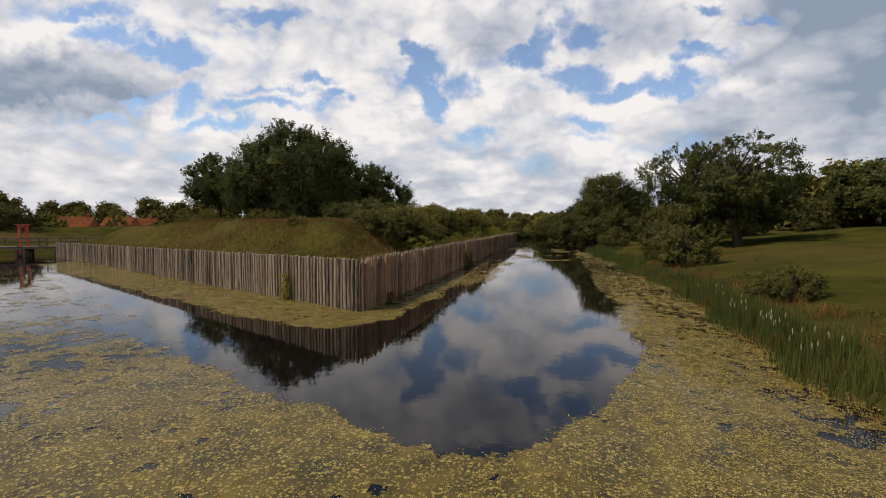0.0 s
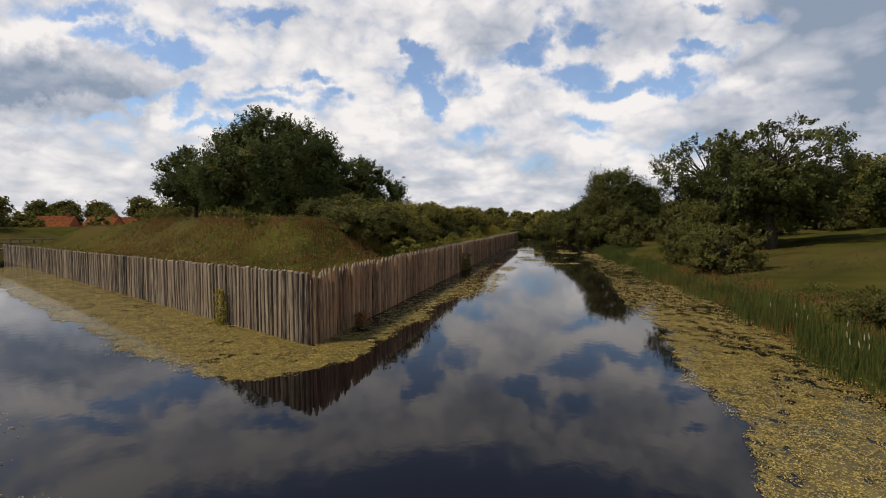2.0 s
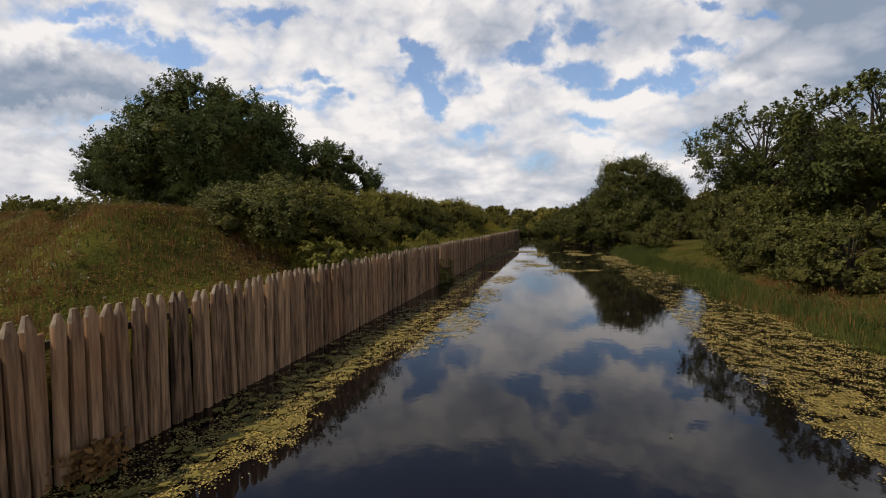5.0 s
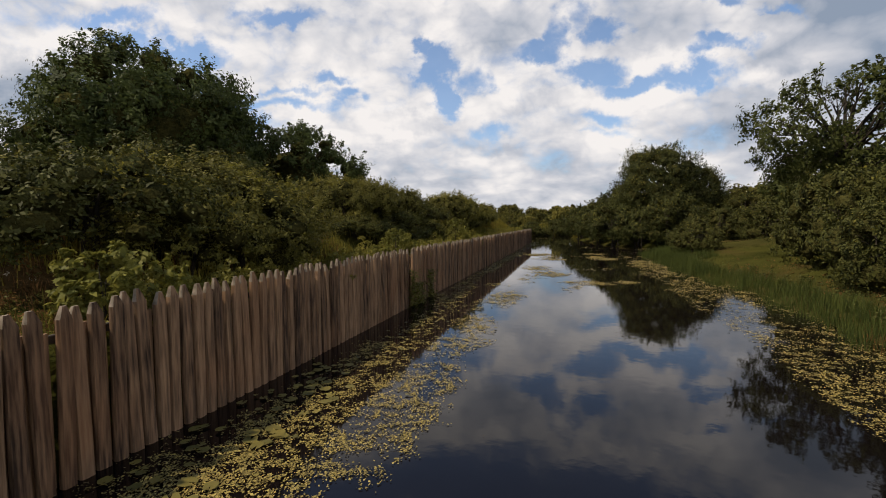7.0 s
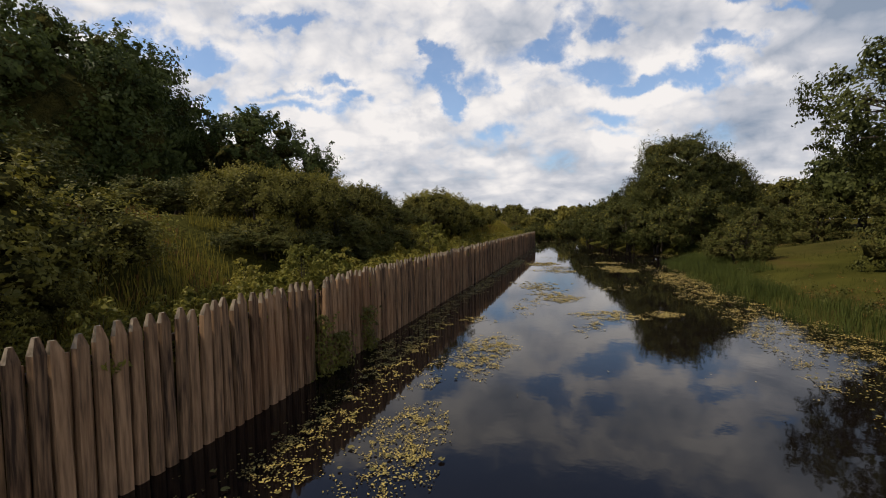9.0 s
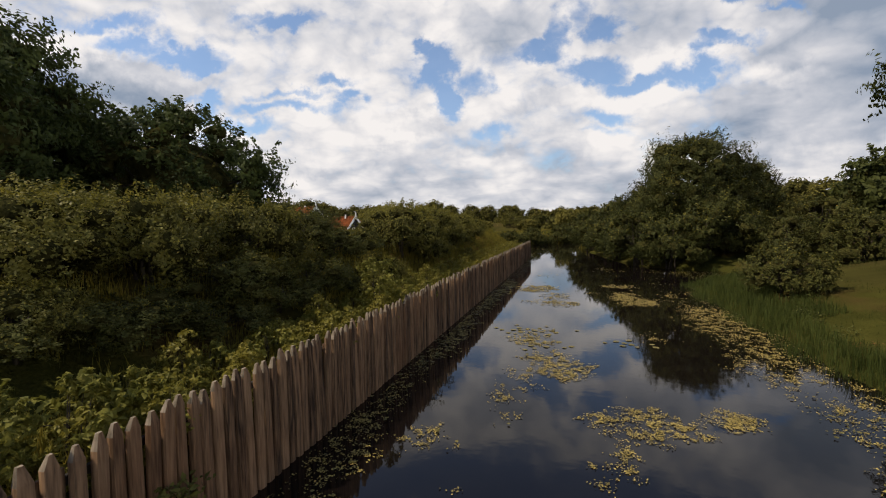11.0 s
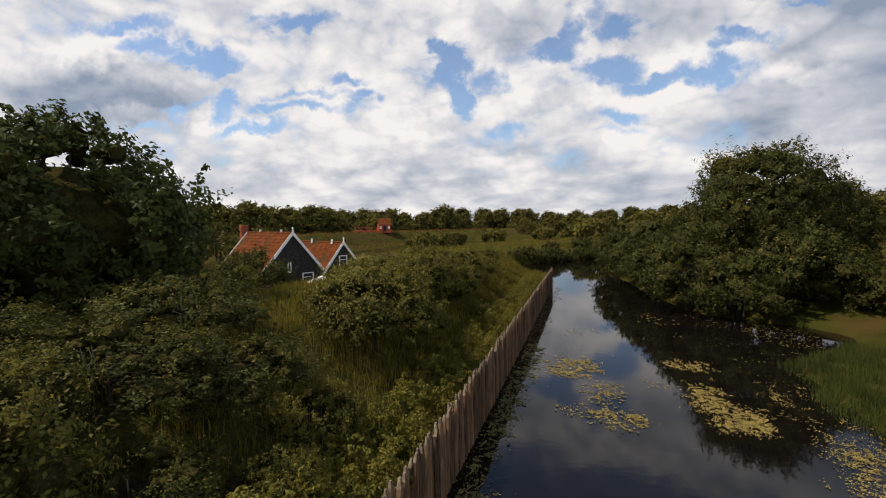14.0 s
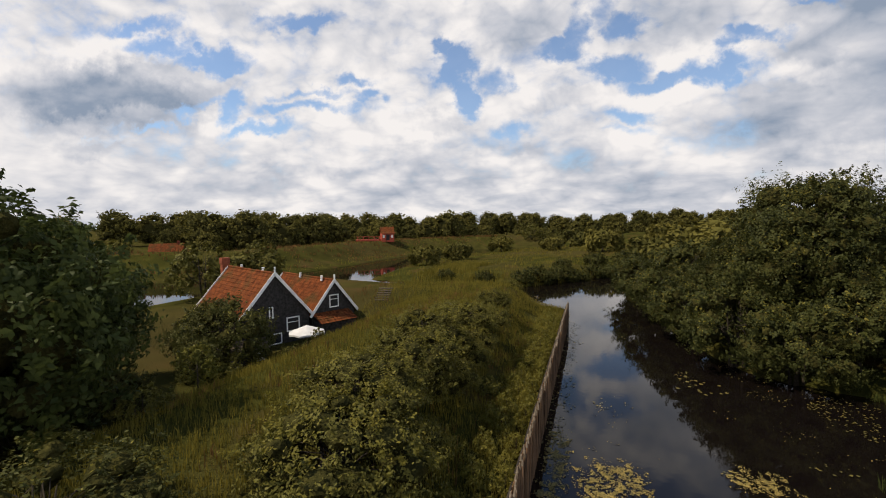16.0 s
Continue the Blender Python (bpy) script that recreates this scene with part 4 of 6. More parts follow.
# behind the far rampart: broad crowns first, then a thinner and farther line
put(far_tree, [(-112, 128, 0, 1.01), (-104, 134, 60, 1.09), (-98, 141, 130, 1.13), (-106, 150, 40, 1.09), (-93, 152, 200, 1.01), (-90, 163, 290, 1.09), (-87, 172, 20, 0.97), (-94, 178, 80, 1.09), (-79, 197, 10, 0.84), (-84, 205, 70, 1.01), (-62, 228, 160, 1.22), (-70, 222, 210, 0.92)])
put(far_tree, [(-126, 104, 0, 0.75), (-134, 112, 60, 0.8), (-122, 113, 120, 0.7), (-140, 102, 30, 0.85), (-148, 95, 90, 0.8), (-132, 98, 200, 0.6)])
put(far_tall, [(-118, 124, 0, 0.80), (-99, 128, 60, 0.76), (-91, 143, 15, 0.84), (-84, 188, 130, 0.80), (-74, 210, 300, 0.88), (-52, 236, 220, 0.80), (-46, 244, 20, 0.76)])
spots = tree_row([(-44, 252), (6, 278), (80, 304), (190, 332)], 5.6, 3, 5, 0.56, 0.92) + tree_row([(-168, 160), (-142, 192), (-113, 253), (-68, 330), (44, 372), (160, 390)], 12.0, 5, 15, 1.0, 1.35)
put(far_tree, tree_row([(-260, 60), (-250, 120), (-215, 190), (-170, 270), (-80, 350), (60, 420), (260, 450)], 15, 4, 9, 0.95, 1.25))
put(far_tree, spots[0::2])
put(far_tall, spots[1::2])
put(far_tree, tree_row([(30, 150), (75, 190), (70, 260), (150, 300)], 13, 6, 6, 0.75, 1.0) + tree_row([(60, 60), (64, 110), (58, 150)], 10, 4, 8, 0.8, 1.1))
put(far_tall, tree_row([(-116, 34), (-122, 60), (-132, 96)], 6, 4, 16, 0.40, 0.56) + tree_row([(62, 10), (60, 56)], 9, 4, 18, 0.7, 0.9))
put(far_tree, tree_row([(-120, 8), (-136, 50), (-146, 88)], 5, 4, 26, 0.34, 0.5) + tree_row([(-96, -2), (-104, 10)], 4, 2, 27, 0.5, 0.75))
put(yellow_tree, [(-112, 112, 0, 0.75), (-124, 68, 0, 0.85), (-114, 80, 80, 0.7), (-112, 92, 30, 0.6), (-128, 80, 150, 0.9), (-132, 66, 100, 0.85), (-126, 90, 60, 0.85), (-110, 62, 10, 0.6)])
# a dark thicket on the bank where the canal bends
put(tree("bank_thicket", 56, 3.0, 2.4, -0.4, 2.7, 0.08, 18, 0.95, 3800, 0.13, M_bank, "dark low thicket along the canal bank", stems=4, core=0.7, shoots=0.12, group="thickets at the bend of the canal", low=0.3),
    [(-9.0 + 1.9 * k, float(np.interp(-9.0 + 1.9 * k, [-9, -2, 4, 12], [109.6, 116.8, 125.5, 127])) + 0.9 + 0.8 * math.sin(k * 2.4), k * 67, 0.85 + 0.3 * ((k * 0.618) % 1)) for k in range(12)]
    + [(-16, 111.2, 40, 0.8), (-24, 112.5, 90, 0.7), (3.0, 131, 10, 1.1), (9, 133.5, 70, 1.2), (-3, 123, 200, 0.8), (13.5, 124, 120, 1.3), (14.5, 117, 20, 1.2)])


# ---- palisade ----
def stake_mesh(seed, width, tall, thick, wood, blunt=False):
    """One split stake: slightly bowed faces, chamfered edges and a worn pointed head."""
    r = random.Random(seed)
    bm = bmesh.new()
    w, t = width / 2, thick / 2
    skew = r.uniform(-0.25, 0.25)
    outline = [(-w, -t * 0.1), (-w * 0.86, -t * (0.8 + skew)), (-w * 0.1, -t), (w * 0.84, -t * (0.85 - skew)), (w, 0), (w * 0.97, t * 0.7), (-w * 0.97, t * 0.7)]
    tip = r.uniform(0.03, 0.06) if blunt else r.uniform(0.15, 0.21)
    levels = [(-0.9, 1.0, 0, 0), (0.9, r.uniform(0.94, 1.02), r.uniform(-0.008, 0.008), r.uniform(-0.01, 0.01)),
              (tall - tip, r.uniform(0.9, 1.0), r.uniform(-0.012, 0.012), r.uniform(-0.012, 0.012)),
              (tall, r.uniform(0.7, 0.85) if blunt else r.uniform(0.24, 0.40), r.uniform(-0.02, 0.02), r.uniform(-0.015, 0.02))]
    rings = [[bm.verts.new((x * k + dx, y * (k if z < tall else 0.5) + dy, z)) for x, y in outline] for z, k, dx, dy in levels]
    n = len(outline)
    for a, b in zip(rings, rings[1:]):
        for k in range(n):
            bm.faces.new((a[k], a[(k + 1) % n], b[(k + 1) % n], b[k]))
    bm.faces.new(rings[-1])
    me = bpy.data.meshes.new("stake")
    bm.to_mesh(me)
    bm.free()
    me.materials.append(wood)
    me.materials.append(M_head)
    # head faces not turned to the front get the painted sunlit tone
    for p in me.polygons:
        if min(me.vertices[i].co.z for i in p.vertices) > tall - tip - 0.01 and p.normal.y > -0.55:
            p.material_index = 1
    return me


STAKES = [stake_mesh(k, 0.174 + 0.007 * ((k * 7) % 3), 2.39 + 0.016 * ((k * 5) % 6), 0.13, M_stake) for k in range(12)]
GREY_STAKES = [stake_mesh(k + 20, 0.166 + 0.006 * ((k * 7) % 3), 2.36 + 0.006 * ((k * 5) % 6), 0.14, M_grey_stake, True) for k in range(12)]


def palisade(ax, ay, bx, by, sink0, sink1, pitch, seed, label, set_back=0.0, kinds=STAKES, filler=None, behind=0.105):
    """A run of stakes from a to b, with a rail and lower boards behind; the land lies to the left of its way."""
    r = random.Random(seed)
    length = math.hypot(bx - ax, by - ay)
    turn = math.degrees(math.atan2(by - ay, bx - ax))
    root = empty("palisade", ax, ay, 0, turn, label, "palisade", "palisade round the rampart")
    count = int(length / pitch)
    for k in range(count):
        f = (k + 0.5) / count
        ob = new("stake", kinds[r.randrange(len(kinds))])
        ob.parent = root
        ob.matrix_basis = pose(f * length + r.uniform(-0.008, 0.008), set_back + r.uniform(-0.012, 0.012), -(sink0 + (sink1 - sink0) * f) + r.uniform(-0.035, 0.03), r.uniform(-1.2, 1.2), r.uniform(-1.1, 1.1), r.uniform(-3, 3))
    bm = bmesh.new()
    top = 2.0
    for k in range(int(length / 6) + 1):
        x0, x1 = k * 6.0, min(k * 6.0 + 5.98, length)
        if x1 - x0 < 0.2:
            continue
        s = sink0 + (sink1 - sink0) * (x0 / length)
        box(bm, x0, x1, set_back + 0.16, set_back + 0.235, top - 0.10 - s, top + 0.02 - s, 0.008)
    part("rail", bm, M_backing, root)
    # without a filler wood, the boards' dark colour stands in for gap shade
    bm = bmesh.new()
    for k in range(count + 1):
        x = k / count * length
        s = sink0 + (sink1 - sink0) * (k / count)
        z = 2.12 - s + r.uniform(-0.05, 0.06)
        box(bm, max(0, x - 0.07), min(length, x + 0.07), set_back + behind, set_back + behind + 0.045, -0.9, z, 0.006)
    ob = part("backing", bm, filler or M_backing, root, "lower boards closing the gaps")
    ob["kind"] = "stuff"
    return root


NOTCH = 23.3
palisade(0, 0.12, 0, NOTCH, 0, 0, 0.24, 1, "weathered brown wooden palisade of pointed stakes", 0.0, filler=M_stake, behind=0.095)
palisade(-0.02, NOTCH + 0.35, -0.02, FENCE_END, 0, 0.0, 0.24, 2, "long weathered wooden palisade rising from the moat", 0.0, filler=M_stake, behind=0.095)
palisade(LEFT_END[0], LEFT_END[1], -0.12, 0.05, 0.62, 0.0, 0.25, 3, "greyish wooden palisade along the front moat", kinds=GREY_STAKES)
bm = bmesh.new()
box(bm, -0.07, 0.07, -0.07, 0.07, -0.9, 2.3, 0.02)
end_post = part("end_post", bm, M_stake, None)
end_post.matrix_basis = pose(-0.02, FENCE_END + 0.08, 0)
tagged(end_post, "square wooden end post of the palisade", "post")


def climber(x, y, tall, seed, face, label, mat):
    """Leaves and grass that grow out of a fence."""
    r = np.random.default_rng(seed)
    n = 420
    p = np.stack([r.normal(0, 0.16, n), r.normal(0, 0.2, n), r.uniform(0, 1, n) ** 1.3 * tall], 1)
    p[:, 0] = np.abs(p[:, 0])
    ob = new("climbing_plant", leaf_mesh("climbing_plant", p, np.tile([1.0, 0, 0.3], (n, 1)), 0.06, mat, r))
    ob.matrix_basis = pose(x, y, 0.02, 0, 0, face)
    tagged(ob, label, "plant", kind="stuff")


climber(0.06, NOTCH + 0.25, 1.5, 1, 0, "dark green weed growing from a gap in the palisade", M_bush)
climber(0.08, NOTCH + 1.0, 0.9, 2, 0, "dark green weed growing from a gap in the palisade", M_bush)
climber(0.06, NOTCH + 2.6, 1.3, 5, 0, "thin weed climbing the palisade", M_bush)
climber(-5.1, 1.95, 1.35, 3, -112, "grassy tuft growing on the palisade foot", M_blade)
climber(0.12, 3.2, 0.45, 4, 0, "dry grassy tuft at the palisade foot", M_dry)


# ---- floating plants ----
PATCHES = [(9.3, 50.5, 2.0, 1.3, 0.7), (4.0, 41.0, 1.3, 1.0, 0.45), (5.6, 36.0, 1.5, 1.3, 0.7), (3.4, 54.0, 1.9, 2.2, 0.74), (5.0, 48.2, 1.5, 1.4, 0.82), (8.9, 50.8, 1.3, 3.6, 0.74), (3.6, 62.0, 1.5, 3.2, 0.55), (9.0, 56.2, 1.7, 1.3, 0.6),
           (8.5, 69.0, 1.0, 1.8, 0.5), (-6.4, 98.5, 2.0, 2.4, 0.7), (9.0, 41.0, 1.2, 1.4, 0.35), (3.3, 15.0, 1.1, 5.0, 0.72), (2.6, 24.0, 0.9, 2.5, 0.5), (3.2, 18.3, 1.3, 1.5, 0.9), (3.3, 26.6, 0.4, 3.0, 0.42), (2.6, 13.0, 1.2, 5.0, 0.78), (2.2, 20.5, 1.0, 2.5, 0.55),
           (12.6, 44.0, 2.0, 8.0, 0.78)]
PATCHES += [(12.8, 30.0, 2.0, 6.0, 0.62), (12.0, 38.0, 1.6, 3.5, 0.66), (3.6, 48.5, 1.4, 1.4, 0.45), (9.5, 63.0, 0.8, 1.2, 0.4), (5.0, 78, 1.2, 2.2, 0.42), (0.5, 102, 3, 2, 0.5), (5.5, 112, 2.5, 1.5, 0.6), (6.6, 30.0, 0.8, 1.6, 0.36), (7.5, 52.5, 2.0, 1.0, 0.35)]
PATCHES += [(3.3, 21.0, 0.9, 2.2, 0.86), (3.5, 26.3, 1.1, 2.8, 0.86), (4.0, 33.5, 1.0, 3.0, 0.42), (5.0, 37.2, 1.2, 1.0, 0.68), (7.4, 32.4, 1.6, 1.1, 0.84), (9.6, 33.2, 1.2, 0.9, 0.74), (2.5, 30.5, 1.0, 0.9, 0.62), (3.8, 40.0, 1.2, 2.4, 0.5), (4.6, 51.0, 1.5, 2.4, 0.6), (9.8, 49.5, 1.0, 2.2, 0.85)]


def mat_cover(x, y):
    """How thickly plants cover the water, 0 to 1."""
    out = -inside(x, y, ISLAND)
    wob = (fbm2(x / 2.5, y / 2.5, 21) - 0.5) * 2.2
    right = (x > 0) & (y > 0)
    near = np.where(right, 1.10 - 0.18 * smooth(y, 1, 8) - 0.26 * smooth(y, 8, 24) - 0.5 * (1 - smooth(out, 0.3, 1.5)) * smooth(y, 0.3, 2.5) * (1 - 0.9 * smooth(y, 22, 30)), 1.16)
    # width of the mat: broad along the front, narrow along the canal
    wide = np.where(y < 0, np.interp(x, [-6, 0, 1.5, 2.5], [4.0, 3.4, 2.5, 2.2]), np.where(x > 0, np.interp(y, [0, 8, 14, 20, 32], [2.2, 2.5, 2.9, 2.6, 1.35]), 4.0))
    c = near * (1 - smooth(out + wob * 0.45, wide - 0.6, wide + 0.6))
    edge = np.interp(x, [-60, -36, -24, -12, -5.5, -2.1, 0.2, 2.2, 4.1, 5.7, 7.0, 8.2, 9.3, 10.7, 12], [16, 10, 4.2, -2.8, -6.2, -7.4, -8.4, -9.1, -9.8, -10.6, -10.6, -9.8, -8.2, -4.4, 0])
    thin = np.interp(x, [-50, -10, -3, 4, 20], [0.60, 0.72, 0.88, 1.04, 1.04])
    thin = thin - 0.18 * smooth(x - shore_east(y) + wob * 0.4, -3.2, -1.0)
    c = np.maximum(c, thin * (1 - smooth(y - edge + wob * 0.5, -0.4, 0.7)))
    loose = np.interp(x, [-40, -20, 0, 5], [0.50, 0.56, 0.58, 0.0])
    c = np.maximum(c, loose * (1 - smooth(y - edge + wob, 0.6, 1.8)))
    shore = shore_east(y)
    bank = 1.12 - 0.04 * smooth(y, -6, 0) - 0.14 * smooth(y, -2, 12) - 0.24 * smooth(y, 14, 26) - 0.12 * smooth(y, 30, 40) - 0.25 * smooth(y, 46, 56)
    bank = bank - 0.14 * smooth(x - shore + wob * 0.4, -3.2, -1.0) * (1 - smooth(y, 20, 34))
    c = np.maximum(c, np.where(x > 0, bank * smooth(x + wob * 0.45, 10.5, 11.7) * (y > -30), 0))
    for px, py, ax, ay, k in PATCHES:
        c = np.maximum(c, k * (1 - smooth(np.hypot((x - px) / ax, (y - py) / ay) + wob * 0.3, 0.35, 1.35)))
    return np.where(out > 0.02, np.where(x < shore + 0.3, c, 0), 0)


def mat_margin(x, y):
    n = 0.42 * fbm2(x / 1.7, y / 1.7, 31, 5) + 0.58 * fbm2(x / 0.36, y / 0.36, 37, 3)
    return mat_cover(x, y) - (0.12 + 0.86 * np.clip((n - 0.2) / 0.6, 0, 1))


def build_mats():
    r = np.random.default_rng(3)
    # the matted weed itself: cells of a torn sheet
    step = 0.09
    xs, ys = np.arange(-40, 16, step), np.arange(-20, 96, step)
    X, Y = np.meshgrid(xs, ys)
    mid = mat_margin(X[:-1, :-1] + step / 2, Y[:-1, :-1] + step / 2)
    keep = mid > 0.22 * fbm2(X[:-1, :-1] / 0.22, Y[:-1, :-1] / 0.22, 47, 2) + 0.08 + 0.14 * smooth(Y[:-1, :-1], -9, -4) + 0.9 * smooth(Y[:-1, :-1] + 4 * (X[:-1, :-1] < 6), 6, 16) * (X[:-1, :-1] > -0.5)
    far = (Y[:-1, :-1] > 70) | (X[:-1, :-1] < -40)
    keep &= ~far | (r.uniform(0, 1, keep.shape) < 0.8)
    jx, jy = X + r.uniform(-0.04, 0.04, X.shape), Y + r.uniform(-0.04, 0.04, X.shape)
    z = 0.004 + 0.003 * fbm2(X / 0.5, Y / 0.5, 41, 2)
    nx = len(xs)
    jj, ii = np.nonzero(keep)
    q = jj * nx + ii
    quads = np.stack([q, q + 1, q + 1 + nx, q + nx], 1)
    used, inv = np.unique(quads.ravel(), return_inverse=True)
    v = np.stack([jx.ravel(), jy.ravel(), z.ravel()], 1)[used]
    me = raw_mesh("algae_mat", v, inv.reshape(-1, 4), mats=[M_algae])
    tagged(new("algae_mat", me), "yellow-green matted water weed on the moat", "water plants", kind="stuff")
    # small floating leaves, thickest in the bend of the moat
    n = 2400000
    x, y = r.uniform(-40, 16, n), -22 + 126 * r.uniform(0, 1, n) ** 1.35
    m = mat_margin(x, y)
    far = np.clip(1.15 - np.hypot(np.maximum(np.abs(x - 6) - 4, 0), np.maximum(y + 4, 0) * 0.45) / 22, np.where((y > 30) & (x > 0), 0.45, np.where(x > -26, 0.34, 0.2)), 0.95)
    fine = np.clip((fbm2(x / 0.16, y / 0.16, 78, 2) - 0.34) / 0.3, 0.05, 1)
    ok = r.uniform(0, 1, n) < np.clip((m + 0.20) / 0.42, 0, 1) ** 2 * far * fine
    x, y = x[ok], y[ok]
    # small leaves along the palisade
    qx, qy = r.uniform(0.3, 10.6, 900000), r.uniform(4, 58, 900000)
    thick = r.uniform(0, 1, 900000) < np.clip((mat_margin(qx, qy) + 0.24) / 0.42, 0, 1) ** 2 * np.clip((fbm2(qx / 0.16, qy / 0.16, 79, 2) - 0.38) / 0.3, 0.02, 1)
    x, y = np.concatenate([x, qx[thick]]), np.concatenate([y, qy[thick]])
    # and over the beds of the east bank
    qx, qy = r.uniform(9.0, 15.2, 260000), r.uniform(18, 56, 260000)
    thick = r.uniform(0, 1, 260000) < np.clip((mat_margin(qx, qy) + 0.18) / 0.5, 0, 1) ** 2 * np.clip((fbm2(qx / 0.2, qy / 0.2, 80, 2) - 0.38) / 0.3, 0.02, 1)
    x, y = np.concatenate([x, qx[thick]]), np.concatenate([y, qy[thick]])
    # the finest leaves: round the corner of the palisade and along the east bank
    for x0, x1, y0, y1, n in ((-9, 3.4, -5, 12, 230000), (10, 15.4, -14, 18, 230000), (-30, -9, -2, 17, 170000)):
        qx, qy = r.uniform(x0, x1, n), r.uniform(y0, y1, n)
        thick = r.uniform(0, 1, n) < np.clip((mat_margin(qx, qy) + 0.1) / 0.4, 0, 1) * np.clip((fbm2(qx / 0.22, qy / 0.22, 83, 2) - 0.36) / 0.28, 0.0, 1)
        x, y = np.concatenate([x, qx[thick]]), np.concatenate([y, qy[thick]])
    k = len(x)
    s = r.uniform(0.009, 0.027, (k, 1)) * np.interp(y, [-22, -8, 0, 30, 60], [0.7, 0.7, 0.8, 1.1, 1.7])[:, None]
    a = r.uniform(0, 6.283, k)
    t = np.stack([np.cos(a), np.sin(a), r.normal(0, 0.22, k)], 1)
    b = np.stack([-np.sin(a), np.cos(a), r.normal(0, 0.22, k)], 1)
    c = np.stack([x, y, 0.014 + r.uniform(0, 0.016, k)], 1)
    v = np.stack([c + t * s, c + b * s * 0.75, c - t * s, c - b * s * 0.75], 1).reshape(-1, 3)
    v[:, 2] = np.maximum(v[:, 2], 0.008)
    me = raw_mesh("floating_leaves", v, np.arange(4 * k).reshape(-1, 4), mats=[M_frond])
    tagged(new("floating_leaves", me), "countless small yellowish floating leaves on the weed", "water plants", kind="stuff")


def pad_mesh(seed, rad):
    """A notched round leaf with a slightly raised rim."""
    r = random.Random(seed)
    bm = bmesh.new()
    mid = bm.verts.new((0, 0, 0.012))
    ring = [bm.verts.new((rad * math.cos(a) * r.uniform(0.9, 1.06), rad * math.sin(a) * r.uniform(0.8, 0.95), r.uniform(0.012, 0.03))) for a in (0.28 + 5.72 * k / 10 for k in range(11))]
    for p, q in zip(ring, ring[1:]):
        bm.faces.new((mid, p, q))
    me = bpy.data.meshes.new("lily_pad")
    bm.to_mesh(me)
    bm.free()
    me.materials.append(M_pad)
    return me


def build_pads():
    r = np.random.default_rng(5)
    kinds = [pad_mesh(k, 0.100 + 0.014 * k) for k in range(4)]
    # single pads on the open water
    done = []
    for cx, cy, ax, ay, n in ((3.9, 41.2, 1.5, 1.0, 22), (5.2, 39.0, 0.9, 0.6, 5), (7.9, 39.8, 0.9, 0.5, 9), (4.2, 38.4, 0.5, 0.6, 4), (9.2, 66.9, 1.1, 1.4, 16)):
        while n:
            x, y = r.normal(cx, ax * 0.55), r.normal(cy, ay * 0.55)
            if all(math.hypot(x - p, y - q) > 0.3 for p, q in done):
                done.append((x, y))
                n -= 1
    for k, (x, y) in enumerate(done):
        ob = new("lily_pad", kinds[k % 4])
        ob.matrix_basis = pose(x, y, 0.0, 0, 0, r.uniform(0, 360))
        tagged(ob, "round yellow-green water lily leaf floating on dark water", "lily pad", "lily pads on the open water")
    # the rest in the beds
    n = 36000
    x, y = r.uniform(-3, 18.5, n), r.uniform(0, 104, n)
    m = mat_cover(x, y) + (fbm2(x / 2, y / 2, 55) - 0.5) * 0.9
    bed = (m > 0.5) & (((x < 4.2) & (y > 14)) | ((x > 0.3) & (x < 2.3) & (y > 0.8)) | ((x > 9.5) & (y > 10)) | (y > 46)) & (r.uniform(0, 1, n) < np.where((x < 4.2) & (y < 34), 0.25, np.where(x < 8, 0.8, 0.5)))
    bed |= (np.hypot((x - 16.4) / 2.2, (y - 64.5) / 3.2) < 1) & (r.uniform(0, 1, n) < 0.7)
    strip = (x > 0.25) & (x < 2.0) & (y > 0.8) & (y < 16)
    bed |= strip & (r.uniform(0, 1, n) < 0.4)
    strip = strip[bed]
    x, y = x[bed], y[bed]
    base = np.array([v.co for v in kinds[0].vertices])
    tris = np.array([list(p.vertices) for p in kinds[0].polygons])
    k = len(x)
    a, s = r.uniform(0, 6.283, k), r.uniform(0.3, 0.95, k) ** 1.3 * np.where((x < 4.2) & (y < 34), 0.7, np.where((x > 9) & (y < 56), 0.62, 0.85))
    s = np.where(strip, 0.5 + 0.9 * r.uniform(0, 1, k), s)
    ca, sa = np.cos(a) * s, np.sin(a) * s
    v = np.stack([x[:, None] + base[None, :, 0] * ca[:, None] - base[None, :, 1] * sa[:, None],
                  y[:, None] + base[None, :, 0] * sa[:, None] + base[None, :, 1] * ca[:, None],
                  np.tile(base[:, 2], (k, 1)) + 0.012 + r.uniform(0, 0.02, (k, 1))], 2).reshape(-1, 3)
    f = (tris[None] + (np.arange(k) * len(base))[:, None, None]).reshape(-1, 3)
    tagged(new("lily_pad_bed", raw_mesh("lily_pad_bed", v, tris=f, mats=[M_pad])), "beds of round lily leaves along the banks", "water plants", kind="stuff")


build_mats()
build_pads()


